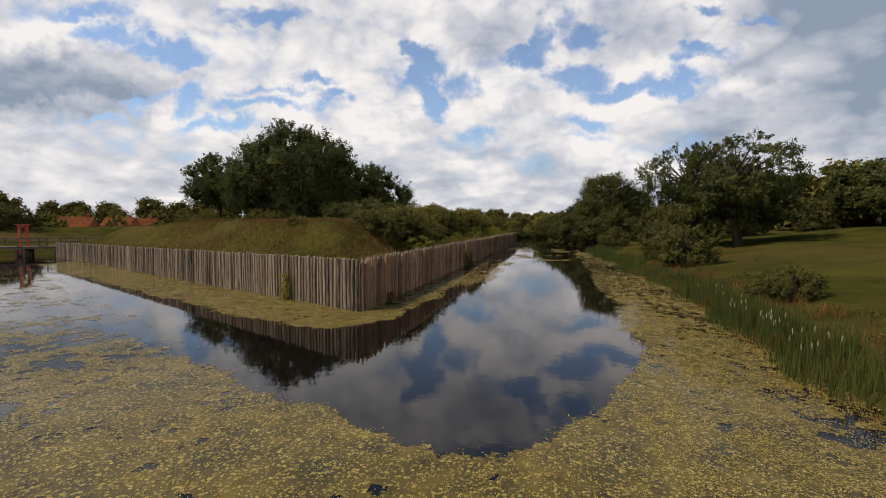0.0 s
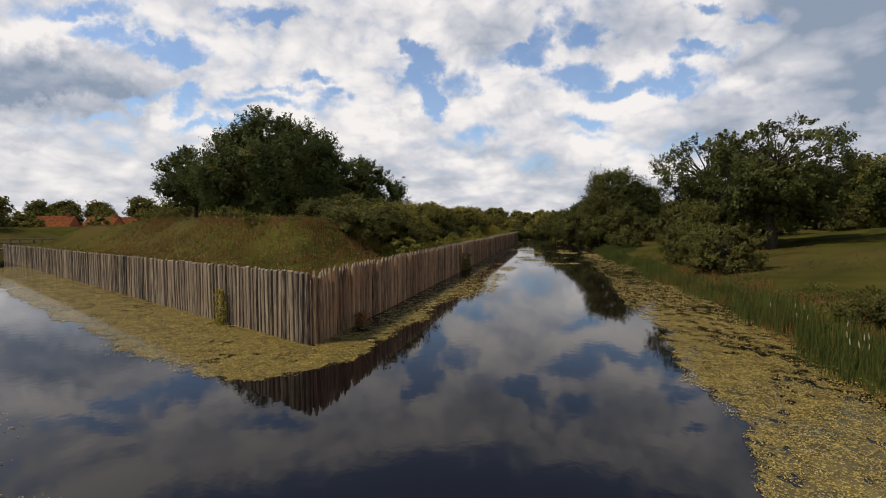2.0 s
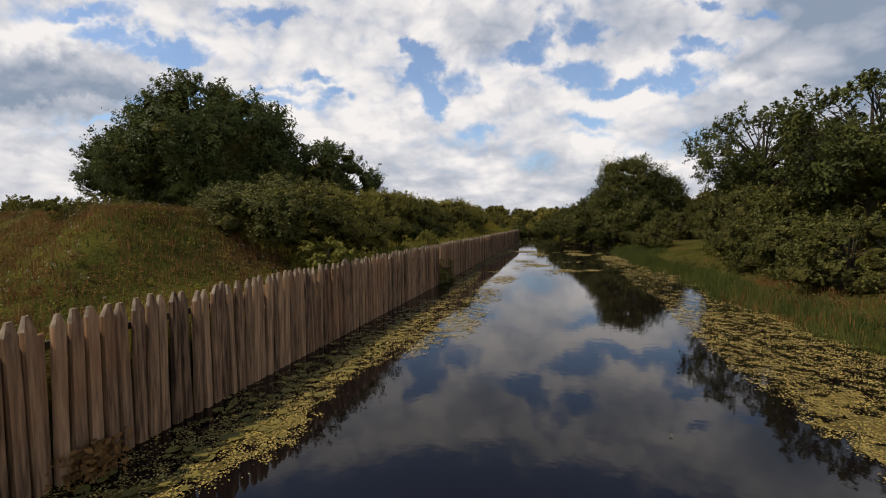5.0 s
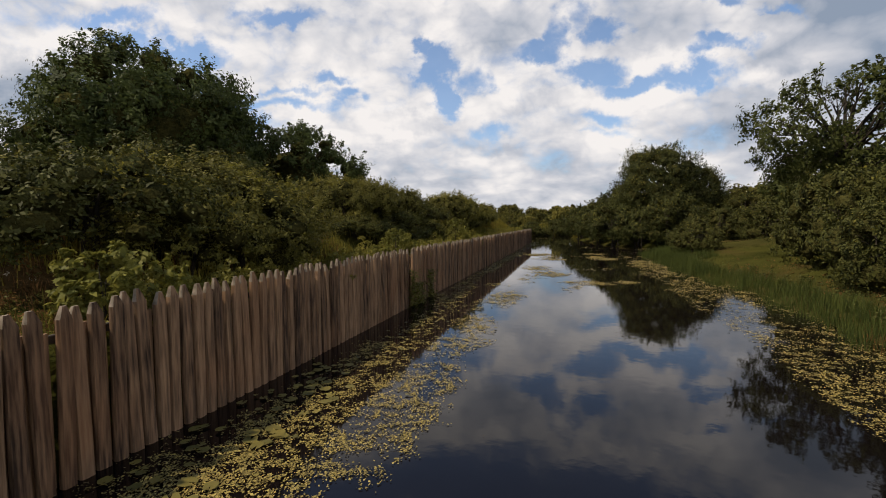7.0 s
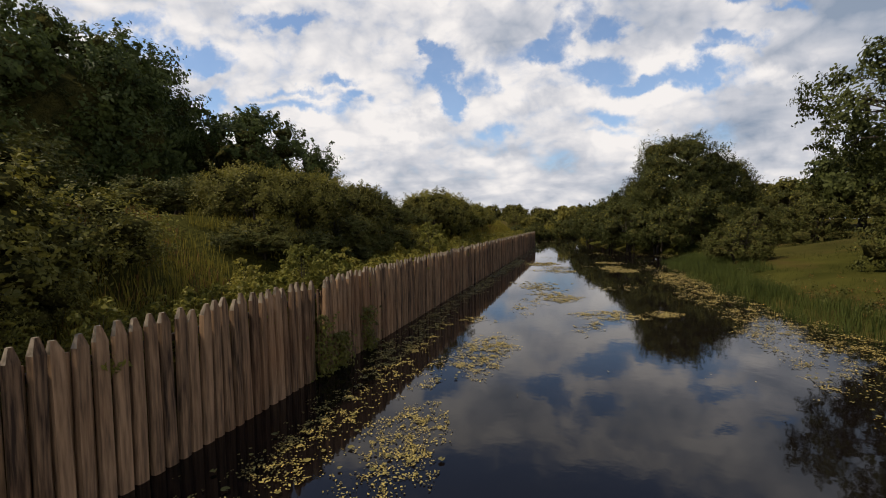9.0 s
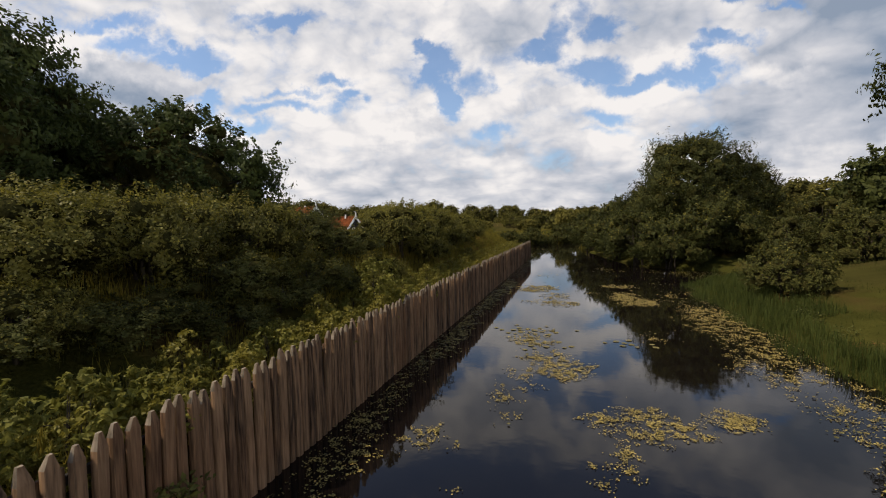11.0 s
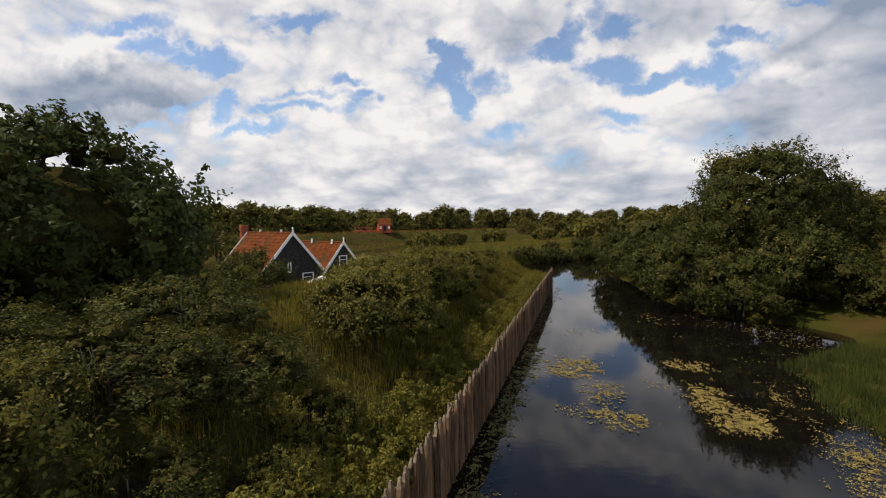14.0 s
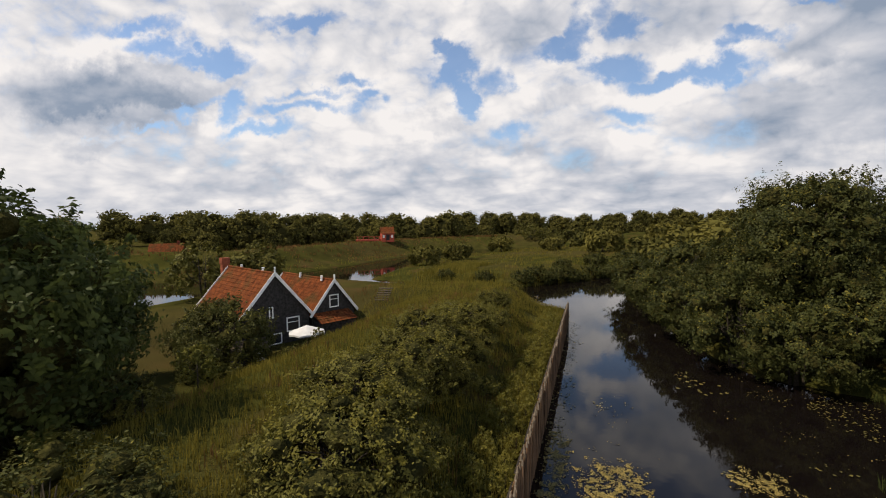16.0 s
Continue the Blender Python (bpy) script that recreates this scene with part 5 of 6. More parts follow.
# ---- grasses ----
def blades(name, x, y, z, tall, wide, mat, r, lean=0.35, per=3, label="", spread=0.08):
    """Tufts of bent blades."""
    x, y, z, tall = (np.repeat(a, per) for a in (x, y, z, tall * np.ones(len(x))))
    n = len(x)
    x, y = x + r.normal(0, spread, n), y + r.normal(0, spread, n)
    h = tall * r.uniform(0.45, 1.15, n)
    a = r.uniform(0, 6.283, n)
    side = np.stack([np.cos(a), np.sin(a), np.zeros(n)], 1) * (wide * r.uniform(0.6, 1.2, n))[:, None]
    b = r.uniform(0, 6.283, n)
    tilt = np.stack([np.cos(b), np.sin(b), np.zeros(n)], 1) * (h * lean * r.uniform(0.2, 1, n))[:, None]
    p = np.stack([x, y, z - 0.04], 1)
    up = np.stack([np.zeros(n), np.zeros(n), h], 1)
    v = np.stack([p - side, p + side, p + up * 0.6 + tilt * 0.35 + side * 0.7, p + up * 0.6 + tilt * 0.35 - side * 0.7, p + up + tilt], 1).reshape(-1, 3)
    i = np.arange(n) * 5
    me = raw_mesh(name, v, np.stack([i, i + 1, i + 2, i + 3], 1), np.stack([i + 3, i + 2, i + 4], 1), [mat])
    return tagged(new(name, me), label, "grass", kind="stuff")


def scatter(r, n, x0, x1, y0, y1, keep):
    x, y = r.uniform(x0, x1, n), r.uniform(y0, y1, n)
    ok = keep(x, y)
    x, y = x[ok], y[ok]
    return x, y, height(x, y)


r = np.random.default_rng(8)
isl = lambda x, y: inside(x, y, ISLAND)  # noqa: E731
x, y, z = scatter(r, 15000, -5.5, -0.3, 0, 83, lambda x, y: (isl(x, y) > 0.3) & ((y > 12) | (isl(x, y) < 1.0)) & (fbm2(x / 1.5, y / 1.5, 61) > 0.36))
blades("bank_grass", x, y, z, 0.55, 0.014, M_blade, r, per=3, label="long green grass on the strip behind the palisade")
x, y, z = scatter(r, 22000, -26, -0.4, 0, 24, lambda x, y: (isl(x, y) > 0.4) & (isl(x, y) < 12) & (fbm2(x / 2.2, y / 2.2, 63) > 0.37))
blades("dry_slope_grass", x, y, z, 0.28, 0.012, M_dry, r, per=3, label="dry brown grass on the rampart slope")
x, y, z = scatter(r, 9000, -48, -0.4, 0, 34, lambda x, y: (isl(x, y) > 0.4) & (isl(x, y) < 13) & (fbm2(x / 2.2, y / 2.2, 63) < 0.43))
blades("slope_grass", x, y, z, 0.22, 0.013, M_lawn, r, per=3, label="green grass on the rampart slope")
x, y, z = scatter(r, 5000, -34, -0.3, 0, 16, lambda x, y: (isl(x, y) > 0.3) & (isl(x, y) < 2.4) & ((y < 12) | (x < -4)) & (fbm2(x / 2.0, y / 2.0, 96) > 0.4))
blades("foot_grass", x, y, z, 0.36, 0.013, M_blade, r, per=3, label="yellow-green grass at the foot of the slope")
x, y, z = scatter(r, 17000, -20, -6, 36, 96, lambda x, y: (isl(x, y) > 5) & (isl(x, y) < 18))
blades("crest_grass", x, y, z, 0.5, 0.016, M_blade, r, per=3, label="tall meadow grass on the rampart crest")
x, y, z = scatter(r, 5000, -20, -2, 36, 80, lambda x, y: (isl(x, y) > 1) & (fbm2(x / 2.5, y / 2.5, 66) > 0.56))
blades("seeding_grass", x, y, z, 0.6, 0.012, M_dry, r, per=3, label="dry seeding grass on the rampart")
x, y, z = scatter(r, 16000, -90, 60, 106, 260, lambda x, y: (height(x, y) > 0.3) & (fbm2(x / 6, y / 6, 69) > 0.42))
blades("meadow_tuft", x, y, z, 0.6, 0.06, M_blade, r, per=2, label="rough tufts of the far meadow", spread=0.5)
x, y, z = scatter(r, 9000, -30, 12, 106, 134, lambda x, y: (height(x, y) > -0.35) & (height(x, y) < 1.4))
blades("canal_end_reed", x, y, np.maximum(z, -0.1), 1.3, 0.05, M_blade, r, lean=0.25, per=2, label="yellow-green reeds at the end of the canal", spread=0.3)
x, y, z = scatter(r, 16000, -165, -40, 60, 300, lambda x, y: (line_far(x, y, RAMPART) < 16) & (fbm2(x / 5, y / 5, 70) > 0.45))
blades("rampart_tuft", x, y, z, 0.8, 0.14, M_dry, r, per=2, label="brown tufts on the far rampart", spread=0.5)
x, y, z = scatter(r, 16000, 15, 40, -10, 66, lambda x, y: (x - shore_east(y) > 1.6) & (fbm2(x / 3, y / 3, 64) > 0.44) & (r.uniform(0, 1, len(x)) < np.clip(1.4 - (x - shore_east(y)) / 11, 0.22, 1)))
blades("lawn_grass", x, y, z, 0.2, 0.012, M_lawn, r, per=3, label="uneven grass of the east bank")
x, y, z = scatter(r, 26000, 13, 19, -12, 68, lambda x, y: (x - shore_east(y) > -0.55 - 0.3 * np.sin(y)) & (x - shore_east(y) < 1.5) & (fbm2(x / 1.2, y / 1.2, 65) > 0.26))
near = y < 11
blades("reed_bed", x[near], y[near], np.maximum(z[near], -0.1), 0.3 + 0.95 * fbm2(x[near] / 0.9, y[near] / 0.9, 81), 0.012, M_reed, r, lean=0.22, per=3, label="tall green reeds at the water's edge", spread=0.12)
blades("bank_sedge", x[~near], y[~near], np.maximum(z[~near], -0.1), 0.2 + 0.75 * fbm2(x[~near] / 1.2, y[~near] / 1.2, 82), 0.012, M_reed, r, lean=0.4, per=3, label="bright green sedge at the water's edge", spread=0.12)
x, y, z = scatter(r, 5000, 14, 19, 44, 60, lambda x, y: (x - shore_east(y) > 0.8) & (x - shore_east(y) < 3.4) & (fbm2(x / 1.2, y / 1.2, 71) > 0.34))
blades("marsh_grass", x, y, z, 0.55, 0.013, M_reed, r, lean=0.3, per=3, label="green marsh grass behind the sedge", spread=0.12)
x, y, z = scatter(r, 4200, 14, 19, -10, 24, lambda x, y: (x - shore_east(y) > -0.6) & (x - shore_east(y) < 3.5) & (fbm2(x / 1.6, y / 1.6, 68) > 0.45))
blades("dry_bank_grass", x, y, np.maximum(z, -0.1), 0.42, 0.012, M_dry, r, per=3, label="withered brown stalks on the east bank")


def herb_clumps(name, x, y, z, size, per, leaf, mat, r, label, upright=0.4):
    """Low mounds of small leaves, one mound at each place."""
    n = len(x)
    s = size * r.uniform(0.5, 1.3, n)
    p = np.repeat(np.stack([x, y, z], 1), per, 0)
    d = r.normal(0, 1, (n * per, 3))
    d[:, 2] = np.abs(d[:, 2]) + upright
    d /= np.linalg.norm(d, axis=1)[:, None]
    p = p + d * (np.repeat(s, per) * r.uniform(0.3, 1.0, n * per))[:, None]
    return tagged(new(name, leaf_mesh(name, p, d, leaf, mat, r)), label, "herbs", kind="stuff")


front = lambda x, y: (isl(x, y) > 1.2) & (isl(x, y) < 9.5) & ((y < 13) | (x < -8))  # noqa: E731
x, y, z = scatter(r, 2600, -30, -1, 0.5, 20, lambda x, y: front(x, y) & (fbm2(x / 1.8, y / 1.8, 91) > 0.5))
herb_clumps("russet_herb", x, y, z, 0.3, 26, 0.032, M_dry, r, "russet withering herbs on the front slope")
x, y, z = scatter(r, 2600, -34, -0.5, 0.5, 22, lambda x, y: front(x, y) & (fbm2(x / 2.4, y / 2.4, 92) > 0.52))
herb_clumps("green_herb", x, y, z, 0.3, 26, 0.034, M_bush, r, "olive green herb clumps on the front slope")
x, y, z = scatter(r, 2600, -34, -0.5, 0.5, 22, lambda x, y: front(x, y) & (fbm2(x / 1.5, y / 1.5, 95) > 0.5))
herb_clumps("tawny_herb", x, y, z, 0.26, 22, 0.03, M_blade, r, "tawny yellow herb clumps on the front slope")
x, y, z = scatter(r, 700, -20, -0.5, 0.5, 14, lambda x, y: front(x, y) & (fbm2(x / 2.0, y / 2.0, 93) > 0.56))
herb_clumps("pale_flower", x, y, z + 0.25, 0.14, 7, 0.022, M_fluff, r, "pale flower heads over the slope grass", 1.2)
x, y, z = scatter(r, 1500, -2.6, -0.3, 19, 80, lambda x, y: fbm2(x / 1.2, y / 1.2, 94) > 0.46)
herb_clumps("strip_herb", x, y, z, 0.36, 30, 0.04, M_shoot, r, "yellow-green herbs on the strip behind the palisade")


margin = lambda x, y: x - shore_east(y)  # noqa: E731
x, y, z = scatter(r, 1500, 14, 21, -12, 46, lambda x, y: (margin(x, y) > 0.7) & (margin(x, y) < 4.0 - 1.5 * smooth(y, 10, 20)) & (fbm2(x / 1.4, y / 1.4, 97) > 0.42))
herb_clumps("bank_herb", x, y, z, 0.42, 30, 0.045, M_bank, r, "rough dark herbs behind the reeds", 0.9)
x, y, z = scatter(r, 700, 14, 21, -12, 40, lambda x, y: (margin(x, y) > 0.9) & (margin(x, y) < 4.5) & (fbm2(x / 1.2, y / 1.2, 98) > 0.5))
herb_clumps("withered_herb", x, y, z, 0.34, 22, 0.035, M_dry, r, "withered tawny herbs behind the reeds", 0.9)


def cattail(seed):
    root = empty("cattail", label="cattail with a pale fluffy seed head among reeds", category="cattail", group="cattails in the reeds")
    rr = random.Random(seed)
    tall = rr.uniform(0.62, 0.98)
    bm = bmesh.new()
    tube(bm, [(0, 0, -0.3), (0.02, 0, tall * 0.6), (0.03, 0.02, tall)], [0.009, 0.008, 0.005], 5)
    part("stem", bm, M_reed, root)
    bm = bmesh.new()
    tube(bm, [(0.03, 0.02, tall - 0.02), (0.03, 0.02, tall + 0.03), (0.033, 0.023, tall + 0.11), (0.036, 0.02, tall + 0.15)], [0.006, 0.013, 0.011, 0.004], 7)
    part("seed_head", bm, M_fluff, root, "pale fluffy seed head", True)
    return root


rr = random.Random(4)
first = [cattail(k) for k in range(3)]
for k in range(34):
    y = rr.uniform(-4.5, 6.5)
    x = float(shore_east(y)) + rr.uniform(-0.3, 0.7)
    m = pose(x, y, 0.0, rr.uniform(-7, 7), rr.uniform(-7, 7), rr.uniform(0, 360))
    if k < 3:
        first[k].matrix_basis = m
    else:
        copy_thing(first[k % 3], m)


# ---- the farmhouse with two gables ----
def slope_tiles(bm, a, b, c, d, rows, ribs):
    """A roof slope from ridge a-b to eave d-c, in wavy courses of pantiles."""
    a, b, c, d = (Vector(p) for p in (a, b, c, d))
    nrm = (b - a).cross(d - a).normalized()
    if nrm.z < 0:
        nrm = -nrm
    grid = []
    for j in range(rows):
        for edge in (0.0, 0.999):
            f = (j + edge) / rows
            line = []
            for i in range(ribs * 2 + 1):
                g = i / (ribs * 2)
                p = a.lerp(b, g).lerp(d.lerp(c, g), f)
                line.append(bm.verts.new(p + nrm * (0.05 * (i % 2) + 0.035 * edge)))
            grid.append(line)
    for one, two in zip(grid, grid[1:]):
        for i in range(len(one) - 1):
            bm.faces.new((one[i], one[i + 1], two[i + 1], two[i]))


def plank(bm, p, q, wide, thick, out=(0, -1, 0)):
    """A board from p to q whose broad face looks along out."""
    p, q, o = Vector(p), Vector(q), Vector(out).normalized()
    d = (q - p).normalized()
    s = d.cross(o).normalized() * wide / 2
    vs = [bm.verts.new(c + e * s + f * o * thick) for c in (p, q) for e in (-1, 1) for f in (0, 1)]
    for f in ((0, 1, 3, 2), (4, 6, 7, 5), (0, 2, 6, 4), (1, 5, 7, 3), (0, 4, 5, 1), (2, 3, 7, 6)):
        bm.faces.new([vs[i] for i in f])
    bmesh.ops.recalc_face_normals(bm, faces=bm.faces)


def window(root, s, z, w, h, bars=True):
    bm = bmesh.new()
    t = 0.09
    box(bm, s - w / 2, s + w / 2, -0.10, -0.02, z - h / 2, z - h / 2 + t)
    box(bm, s - w / 2, s + w / 2, -0.10, -0.02, z + h / 2 - t, z + h / 2)
    box(bm, s - w / 2, s - w / 2 + t, -0.10, -0.02, z - h / 2 + t, z + h / 2 - t)
    box(bm, s + w / 2 - t, s + w / 2, -0.10, -0.02, z - h / 2 + t, z + h / 2 - t)
    if bars:
        box(bm, s - w / 2 + t, s + w / 2 - t, -0.09, -0.03, z + h * 0.12, z + h * 0.12 + 0.05)
    frame_ = part("window", bm, M_white, root, "white-painted window frame")
    bm = bmesh.new()
    box(bm, s - w / 2 + t, s + w / 2 - t, -0.05, -0.035, z - h / 2 + t, z + h / 2 - t)
    part("pane", bm, M_glass, frame_)


def gable(root, s0, s1, apex, eave, deep, front=0.0):
    mid = (s0 + s1) / 2
    # front wall of overlapping boards
    bm = bmesh.new()
    n = 26
    for k in range(n):
        z0, z1 = apex * k / n, apex * (k + 1) / n
        half = (s1 - s0) / 2 - 0.12
        f = min(1.0, max(0.0, (apex - z1) / (apex - eave)))
        f0 = min(1.0, max(0.0, (apex - z0) / (apex - eave)))
        if f0 <= 0.02:
            continue
        q = [bm.verts.new(v) for v in ((mid - half * f0, front - 0.03, z0), (mid + half * f0, front - 0.03, z0), (mid + half * f, front, z1), (mid - half * f, front, z1))]
        bm.faces.new(q)
        q2 = [bm.verts.new(v) for v in ((mid - half * f0, front - 0.03, z0), (mid + half * f0, front - 0.03, z0), (mid + half * f0, front, z0), (mid - half * f0, front, z0))]
        bm.faces.new(q2)
    part("front_wall", bm, M_tarred, root, "black tarred weatherboards")
    bm = bmesh.new()
    box(bm, s0 + 0.15, s1 - 0.15, front + 0.02, deep - 0.1, 0, eave - 0.02)
    back = [bm.verts.new(v) for v in ((s0 + 0.15, deep - 0.1, eave - 0.02), (s1 - 0.15, deep - 0.1, eave - 0.02), (mid, deep - 0.1, apex - 0.1))]
    bm.faces.new(back)
    part("walls", bm, M_tarred, root)
    for side, s in (("roof_slope", s0 - 0.1), ("roof_slope", s1 + 0.1)):
        bm = bmesh.new()
        ez = eave - 0.12
        slope_tiles(bm, (mid, front - 0.15, apex), (mid, deep, apex), (s, deep, ez), (s, front - 0.15, ez), 13, 26)
        part(side, bm, M_tile, root, "worn red pantiles")
    bm = bmesh.new()
    tube(bm, [(mid, front - 0.15, apex + 0.04), (mid, deep / 2, apex + 0.02), (mid, deep, apex + 0.04)], [0.11, 0.10, 0.11], 8)
    part("ridge", bm, M_tile, root)
    for y, o in ((front - 0.2, (0, -1, 0)), (deep + 0.02, (0, 1, 0))):
        for s in (s0 - 0.12, s1 + 0.12):
            bm = bmesh.new()
            plank(bm, (mid, y, apex + 0.03), (s, y, eave - 0.12), 0.24, 0.05, o)
            part("barge_board", bm, M_white, root, "white-painted barge board")
    bm = bmesh.new()
    box(bm, mid - 0.06, mid + 0.06, front - 0.28, front - 0.18, apex - 0.2, apex + 0.55, 0.015)
    part("finial", bm, M_white, root)


def farmhouse(x, y, z, turn, label):
    root = empty("farmhouse", x, y, z, turn, label, "house", "houses inside the rampart")
    gable(root, -3.1, 3.1, 6.1, 2.45, 9.6)
    gable(root, 3.14, 7.75, 5.0, 2.15, 9.6)
    window(root, 5.45, 3.15, 0.95, 1.15)
    window(root, 1.5, 1.75, 1.15, 1.2)
    window(root, -0.35, 2.95, 0.35, 0.95, False)
    window(root, 0.0, 0.75, 1.0, 0.9, False)
    bm = bmesh.new()
    slope_tiles(bm, (3.3, -0.02, 2.25), (7.0, -0.02, 2.25), (7.0, -1.5, 1.55), (3.3, -1.5, 1.55), 5, 12)
    part("lean_to_roof", bm, M_tile, root, "low red-tiled lean-to roof")
    bm = bmesh.new()
    box(bm, 3.4, 6.9, -1.35, -0.04, 0, 1.55)
    part("lean_to", bm, M_tarred, root)
    bm = bmesh.new()
    box(bm, -0.32, 0.32, 10.4, 11.0, 0, 6.3, 0.02)
    box(bm, -0.38, 0.38, 10.34, 11.06, 6.3, 6.9, 0.03)
    part("chimney", bm, M_brick, root, "red brick chimney")
    for s, yy in ((0.5, 2.2), (0.5, 6.8), (5.6, 1.5), (5.6, 5.5)):
        bm = bmesh.new()
        top = 6.15 if s < 2 else 5.05
        tube(bm, [(s - 0.45, yy, top - 0.2), (s - 0.4, yy, top + 0.22), (s - 0.4, yy, top + 0.3)], [0.1, 0.1, 0.13], 8)
        part("vent_pipe", bm, M_white, root)
    return root


farmhouse(-22.0, 63.7, 1.0, 65, "black boarded farmhouse with twin red-tiled gables and white trim")
other = farmhouse(-50.5, 58.0, 0.9, 20, "second black boarded house with red tiles behind the trees")
other.matrix_basis = pose(-44.0, 57.0, 0.3, 0, 0, 20) @ Matrix.Diagonal((0.6, 0.45, 0.55, 1))


def garden_steps(x, y, turn):
    z = float(height(x, y))
    root = empty("garden_steps", x, y, z, turn, "short flight of grey wooden steps in the grass slope", "steps")
    for k in range(6):
        bm = bmesh.new()
        box(bm, -0.7, 0.7, k * 0.36, k * 0.36 + 0.3, k * 0.17, k * 0.17 + 0.09, 0.01)
        part("step", bm, M_deck, root)


garden_steps(-17.0, 72.6, 12)


def parasol(x, y, z):
    root = empty("parasol", x, y, z, 15, "open white garden parasol beside the farmhouse", "parasol")
    bm = bmesh.new()
    tube(bm, [(0, 0, 0), (0, 0, 1.3), (0, 0, 2.55)], [0.03, 0.03, 0.02], 8)
    part("pole", bm, M_deck, root)
    bm = bmesh.new()
    top = bm.verts.new((0, 0, 2.5))
    rim, low = [], []
    for k in range(16):
        a = 2 * math.pi * k / 16
        rad = 1.38 if k % 2 == 0 else 1.27
        rim.append(bm.verts.new((rad * math.cos(a), rad * math.sin(a), 2.02 - (0.05 if k % 2 == 0 else 0))))
        low.append(bm.verts.new((rad * math.cos(a), rad * math.sin(a), 1.90 - (0.05 if k % 2 == 0 else 0))))
    for k in range(16):
        bm.faces.new((top, rim[k], rim[(k + 1) % 16]))
        bm.faces.new((rim[k], low[k], low[(k + 1) % 16], rim[(k + 1) % 16]))
    part("canopy", bm, M_cloth, root, "white canvas canopy")
    for k in range(8):
        a = 2 * math.pi * k / 8
        bm = bmesh.new()
        tube(bm, [(0.02 * math.cos(a), 0.02 * math.sin(a), 2.46), (1.36 * math.cos(a), 1.36 * math.sin(a), 1.94)], [0.012, 0.010], 4)
        part("rib", bm, M_deck, root)
    return root


parasol(-18.0, 62.4, 0.95)


def shed(x, y, z, turn):
    root = empty("garden_shed", x, y, z, turn, "small dark garden shed with a mossy brown roof", "shed")
    bm = bmesh.new()
    box(bm, -1.0, 1.0, -0.8, 0.8, 0, 1.5, 0.02)
    part("walls", bm, M_tarred, root)
    for s in (-1, 1):
        bm = bmesh.new()
        slope_tiles(bm, (-1.25, 0, 2.0), (1.25, 0, 2.0), (1.25, s * 1.05, 1.4), (-1.25, s * 1.05, 1.4), 5, 8)
        part("roof_slope", bm, M_deck, root, "brown weathered roof")
    bm = bmesh.new()
    box(bm, 0.2, 0.8, -0.86, -0.80, 0.6, 1.25)
    part("window", bm, M_white, root)
    return root


shed(-20.6, 59.2, 0.95, 60)


# ---- the red drawbridge at the front moat ----
def wooden_bridge():
    root = empty("wooden_bridge", -46.5, 27.0, 0, 220, "brown timber footbridge with railings over the moat", "bridge")
    length = 27.0
    bm = bmesh.new()
    n = 90
    for k in range(n):
        x0 = length * k / n
        box(bm, x0 + 0.01, x0 + length / n - 0.01, -1.3, 1.3, 1.12, 1.18)
    ob = part("deck_planks", bm, M_deck, root)
    ob["kind"] = "stuff"
    for s in (-1.15, 1.15):
        bm = bmesh.new()
        box(bm, 0, length, s - 0.08, s + 0.08, 0.9, 1.12, 0.01)
        part("beam", bm, M_deck, root)
        for z in (1.62, 2.1):
            bm = bmesh.new()
            box(bm, 0, length, s - 0.05, s + 0.05, z, z + 0.10, 0.01)
            part("handrail", bm, M_deck, root)
        for k in range(14):
            bm = bmesh.new()
            x = 0.4 + k * 1.95
            box(bm, x - 0.06, x + 0.06, s - 0.06, s + 0.06, 1.1, 2.2, 0.01)
            part("rail_post", bm, M_deck, root)
    for x in (2.5, 6.0, 9.6, 14.0, 18.5, 23.0):
        bm = bmesh.new()
        for s in (-1.2, -0.4, 0.4, 1.2):
            tube(bm, [(x, s * 1.15, -0.9), (x, s, 0.95)], [0.15, 0.14], 8)
            tube(bm, [(x + 0.7, s * 1.15, -0.9), (x + 0.7, s, 0.95)], [0.15, 0.14], 8)
        box(bm, x - 0.15, x + 0.85, -1.4, 1.4, 0.72, 0.92, 0.01)
        part("trestle", bm, M_deck, root, "dark timber trestle")
    gate = empty("drawbridge_gate", -54.16, 20.57, 1.15, 220, "red-painted wooden drawbridge gate standing on the bridge", "gate")
    for s in (-1.05, 1.05):
        bm = bmesh.new()
        box(bm, -0.13, 0.13, s - 0.13, s + 0.13, -0.9, 2.35, 0.02)
        part("post", bm, M_red, gate)
    bm = bmesh.new()
    box(bm, -0.16, 0.16, -1.3, 1.3, 2.35, 2.6, 0.03)
    part("lintel", bm, M_red, gate)
    bm = bmesh.new()
    box(bm, -0.3, 0.3, -1.4, 1.4, 2.62, 2.7, 0.02)
    part("cap_board", bm, M_red, gate)
    for s in (-1, 1):
        bm = bmesh.new()
        for k in range(5):
            a, b = radians(90 * k / 5), radians(90 * (k + 1) / 5)
            plank(bm, (-0.05, s * 0.98 * math.cos(a), 1.5 + 0.85 * math.sin(a)), (-0.05, s * 0.98 * math.cos(b), 1.5 + 0.85 * math.sin(b)), 0.14, 0.1, (1, 0, 0))
        part("brace", bm, M_red, gate)


wooden_bridge()


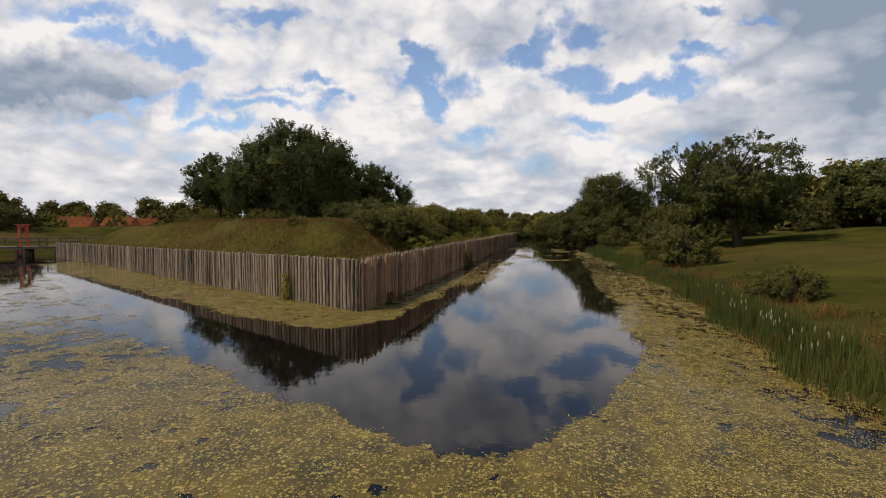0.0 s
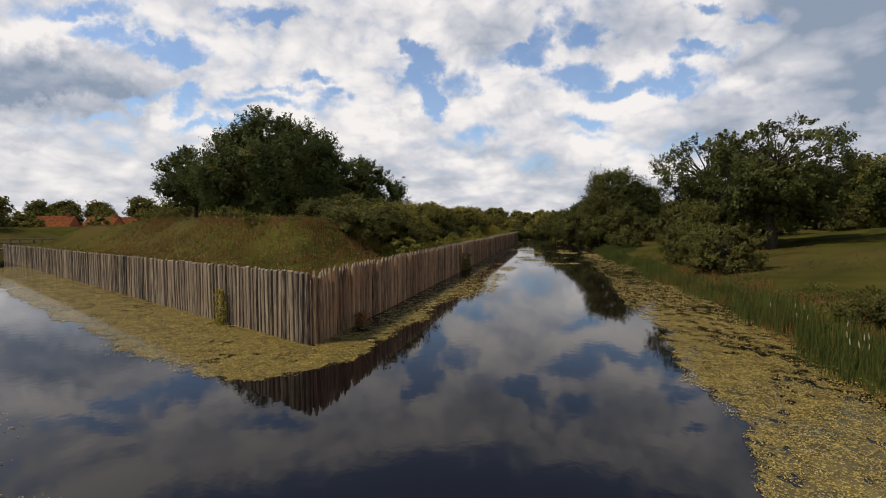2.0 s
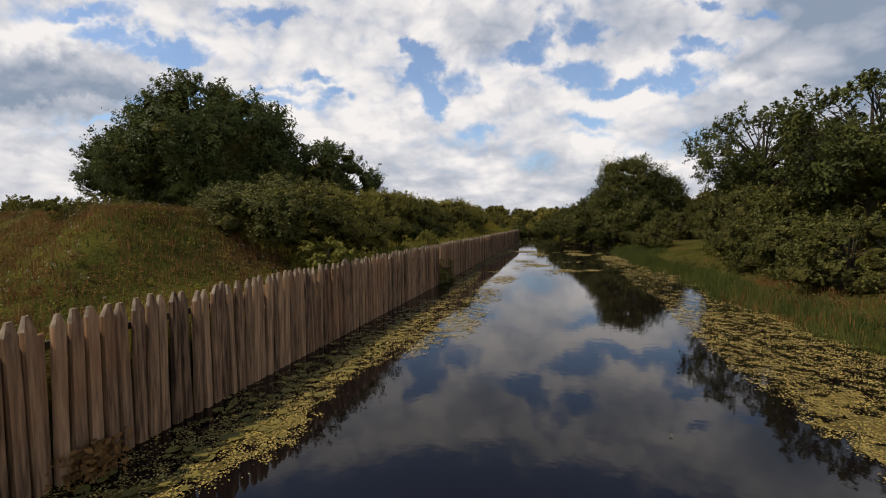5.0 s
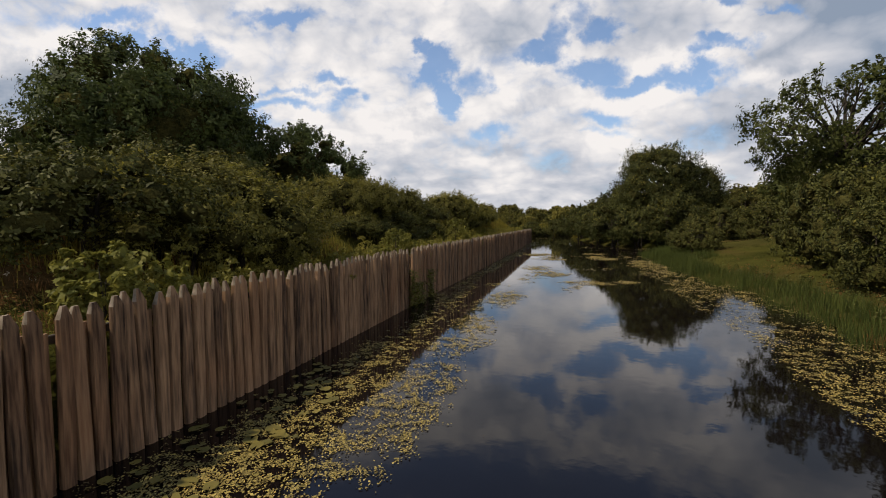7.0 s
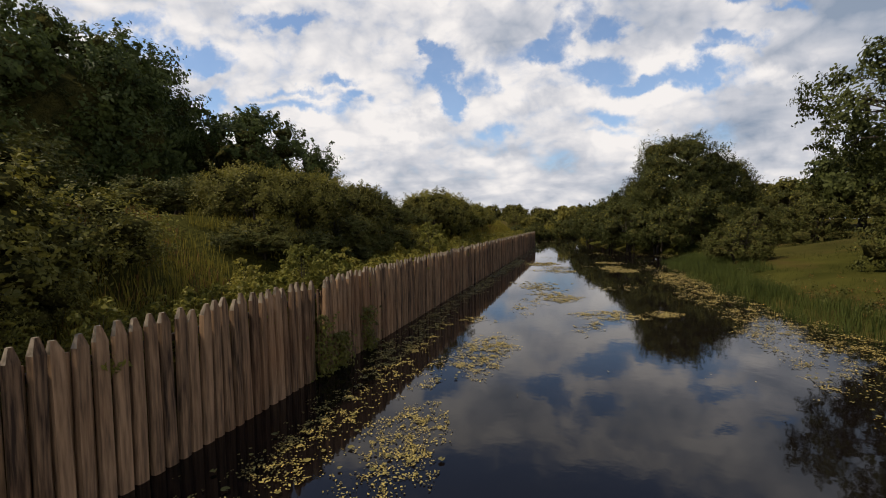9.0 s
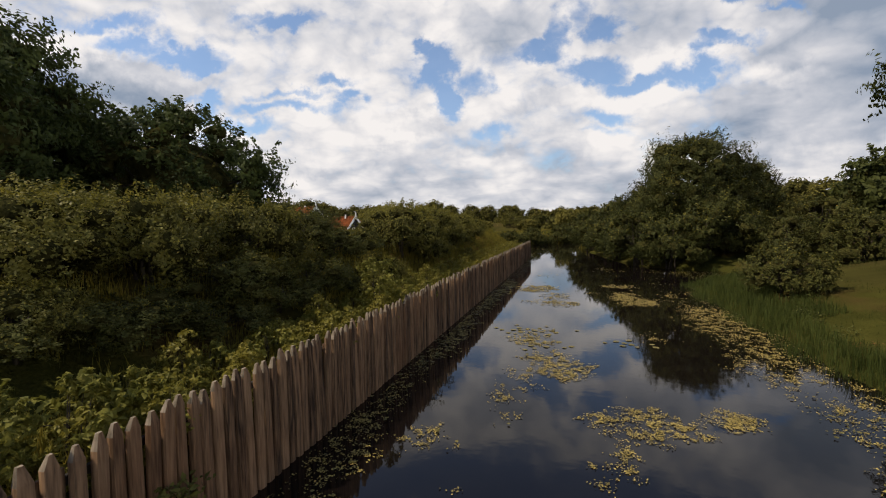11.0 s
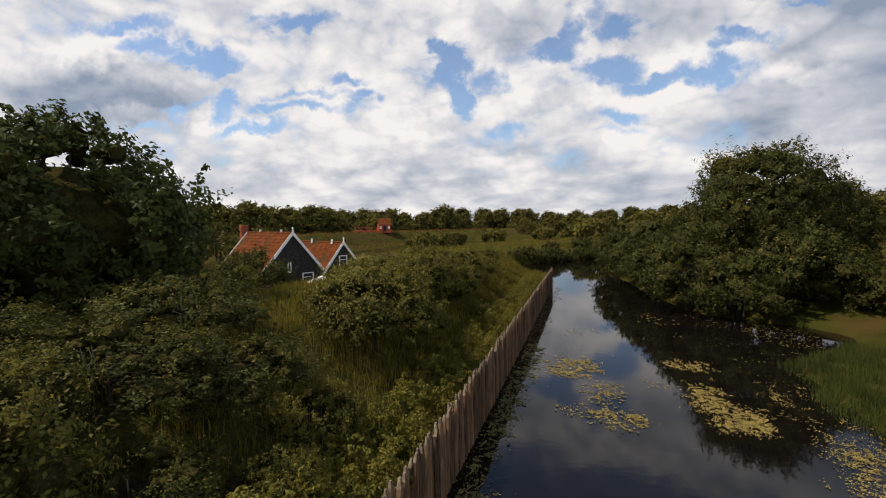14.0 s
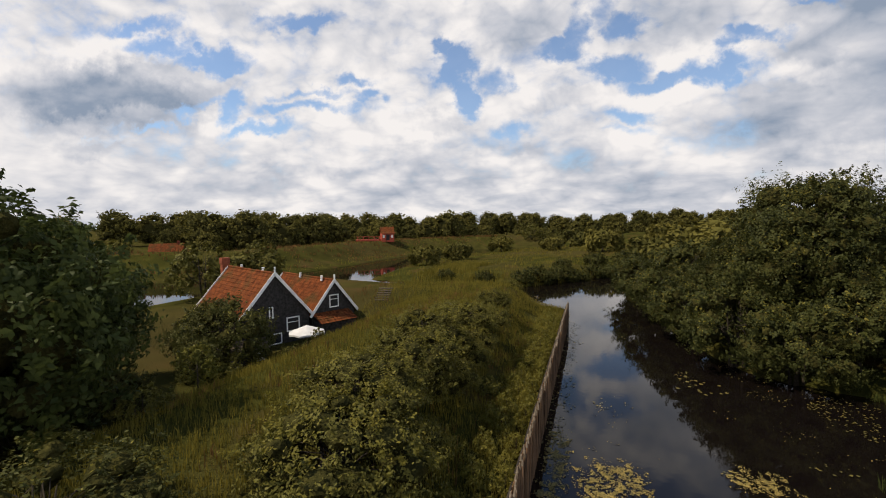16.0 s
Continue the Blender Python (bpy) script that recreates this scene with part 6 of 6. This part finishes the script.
# ---- far buildings ----
def far_house(x, y, turn, long_, deep, wall, ridge, label):
    z = float(height(x, y))
    root = empty("far_house", x, y, z - 0.1, turn, label, "house", "houses beyond the moat")
    bm = bmesh.new()
    box(bm, -long_ / 2, long_ / 2, -deep / 2, deep / 2, 0, wall, 0.02)
    for s in (-1, 1):
        tri = [bm.verts.new((s * long_ / 2, t, h)) for t, h in ((-deep / 2, wall), (deep / 2, wall), (0, ridge))]
        bm.faces.new(tri)
    part("walls", bm, M_brick, root)
    for s in (-1, 1):
        bm = bmesh.new()
        slope_tiles(bm, (-long_ / 2 - 0.2, 0, ridge + 0.1), (long_ / 2 + 0.2, 0, ridge + 0.1), (long_ / 2 + 0.2, s * (deep / 2 + 0.35), wall - 0.2), (-long_ / 2 - 0.2, s * (deep / 2 + 0.35), wall - 0.2), 8, 14)
        part("roof_slope", bm, M_tile, root, "red-tiled roof slope")
    for k in range(3):
        bm = bmesh.new()
        u = -long_ * 0.3 + k * long_ * 0.3
        box(bm, u - 0.5, u + 0.5, -deep / 2 - 0.06, -deep / 2 - 0.01, wall * 0.35, wall * 0.8)
        w = part("window", bm, M_white, root)
        bm = bmesh.new()
        box(bm, u - 0.38, u + 0.38, -deep / 2 - 0.09, -deep / 2 - 0.065, wall * 0.4, wall * 0.76)
        part("pane", bm, M_glass, w)
    bm = bmesh.new()
    box(bm, long_ * 0.3, long_ * 0.3 + 0.7, -0.35, 0.35, wall, ridge + 0.9, 0.02)
    part("chimney", bm, M_brick, root)


for x, y, turn, ln in ((-120, 73, 30, 9), (-120, 86, 20, 8), (-122, 94, 50, 9)):
    far_house(x, y, turn, ln, 7, 1.8, 4.6, "low brick house with a red-tiled roof beyond the rampart")
far_house(-121, 133, 40, 9, 6, 1.6, 4.6, "long red-roofed house among trees on the far rampart")


def guard_hut():
    x, y = -67.5, 176.0
    root = empty("red_gatehouse", x, y, float(height(x, y)) - 0.2, 35, "small red wooden gatehouse with a bridge on the far rampart", "gatehouse")
    bm = bmesh.new()
    box(bm, -2.2, 2.2, -2, 2, 0, 3.4, 0.03)
    part("walls", bm, M_red, root)
    for s in (-1, 1):
        bm = bmesh.new()
        slope_tiles(bm, (-2.5, 0, 5.4), (2.5, 0, 5.4), (2.5, s * 1.6, 3.5), (-2.5, s * 1.6, 3.5), 5, 10)
        slope_tiles(bm, (-2.5, s * 1.6, 3.5), (2.5, s * 1.6, 3.5), (2.9, s * 2.7, 3.0), (-2.9, s * 2.7, 3.0), 3, 10)
        part("roof_slope", bm, M_tile, root)
    bm = bmesh.new()
    box(bm, -11, -2.3, -1.2, 1.2, 0.4, 1.0, 0.03)
    part("bridge_deck", bm, M_red, root)
    for k in range(5):
        bm = bmesh.new()
        box(bm, -10.6 + k * 1.9, -10.3 + k * 1.9, -1.2, -1.0, -2.0, 2.0, 0.02)
        part("bridge_post", bm, M_red, root)
    bm = bmesh.new()
    box(bm, -0.6, 0.6, -2.08, -2.0, 0.6, 2.7, 0.02)
    part("door", bm, M_tarred, root, "dark boarded door")
    for s in (-1.5, 1.5):
        bm = bmesh.new()
        box(bm, s - 0.35, s + 0.35, -2.07, -2.0, 1.5, 2.5, 0.02)
        part("window", bm, M_white, root)
    bm = bmesh.new()
    box(bm, -11, -2.3, -1.18, -1.02, 1.9, 2.1)
    part("bridge_rail", bm, M_red, root)


guard_hut()
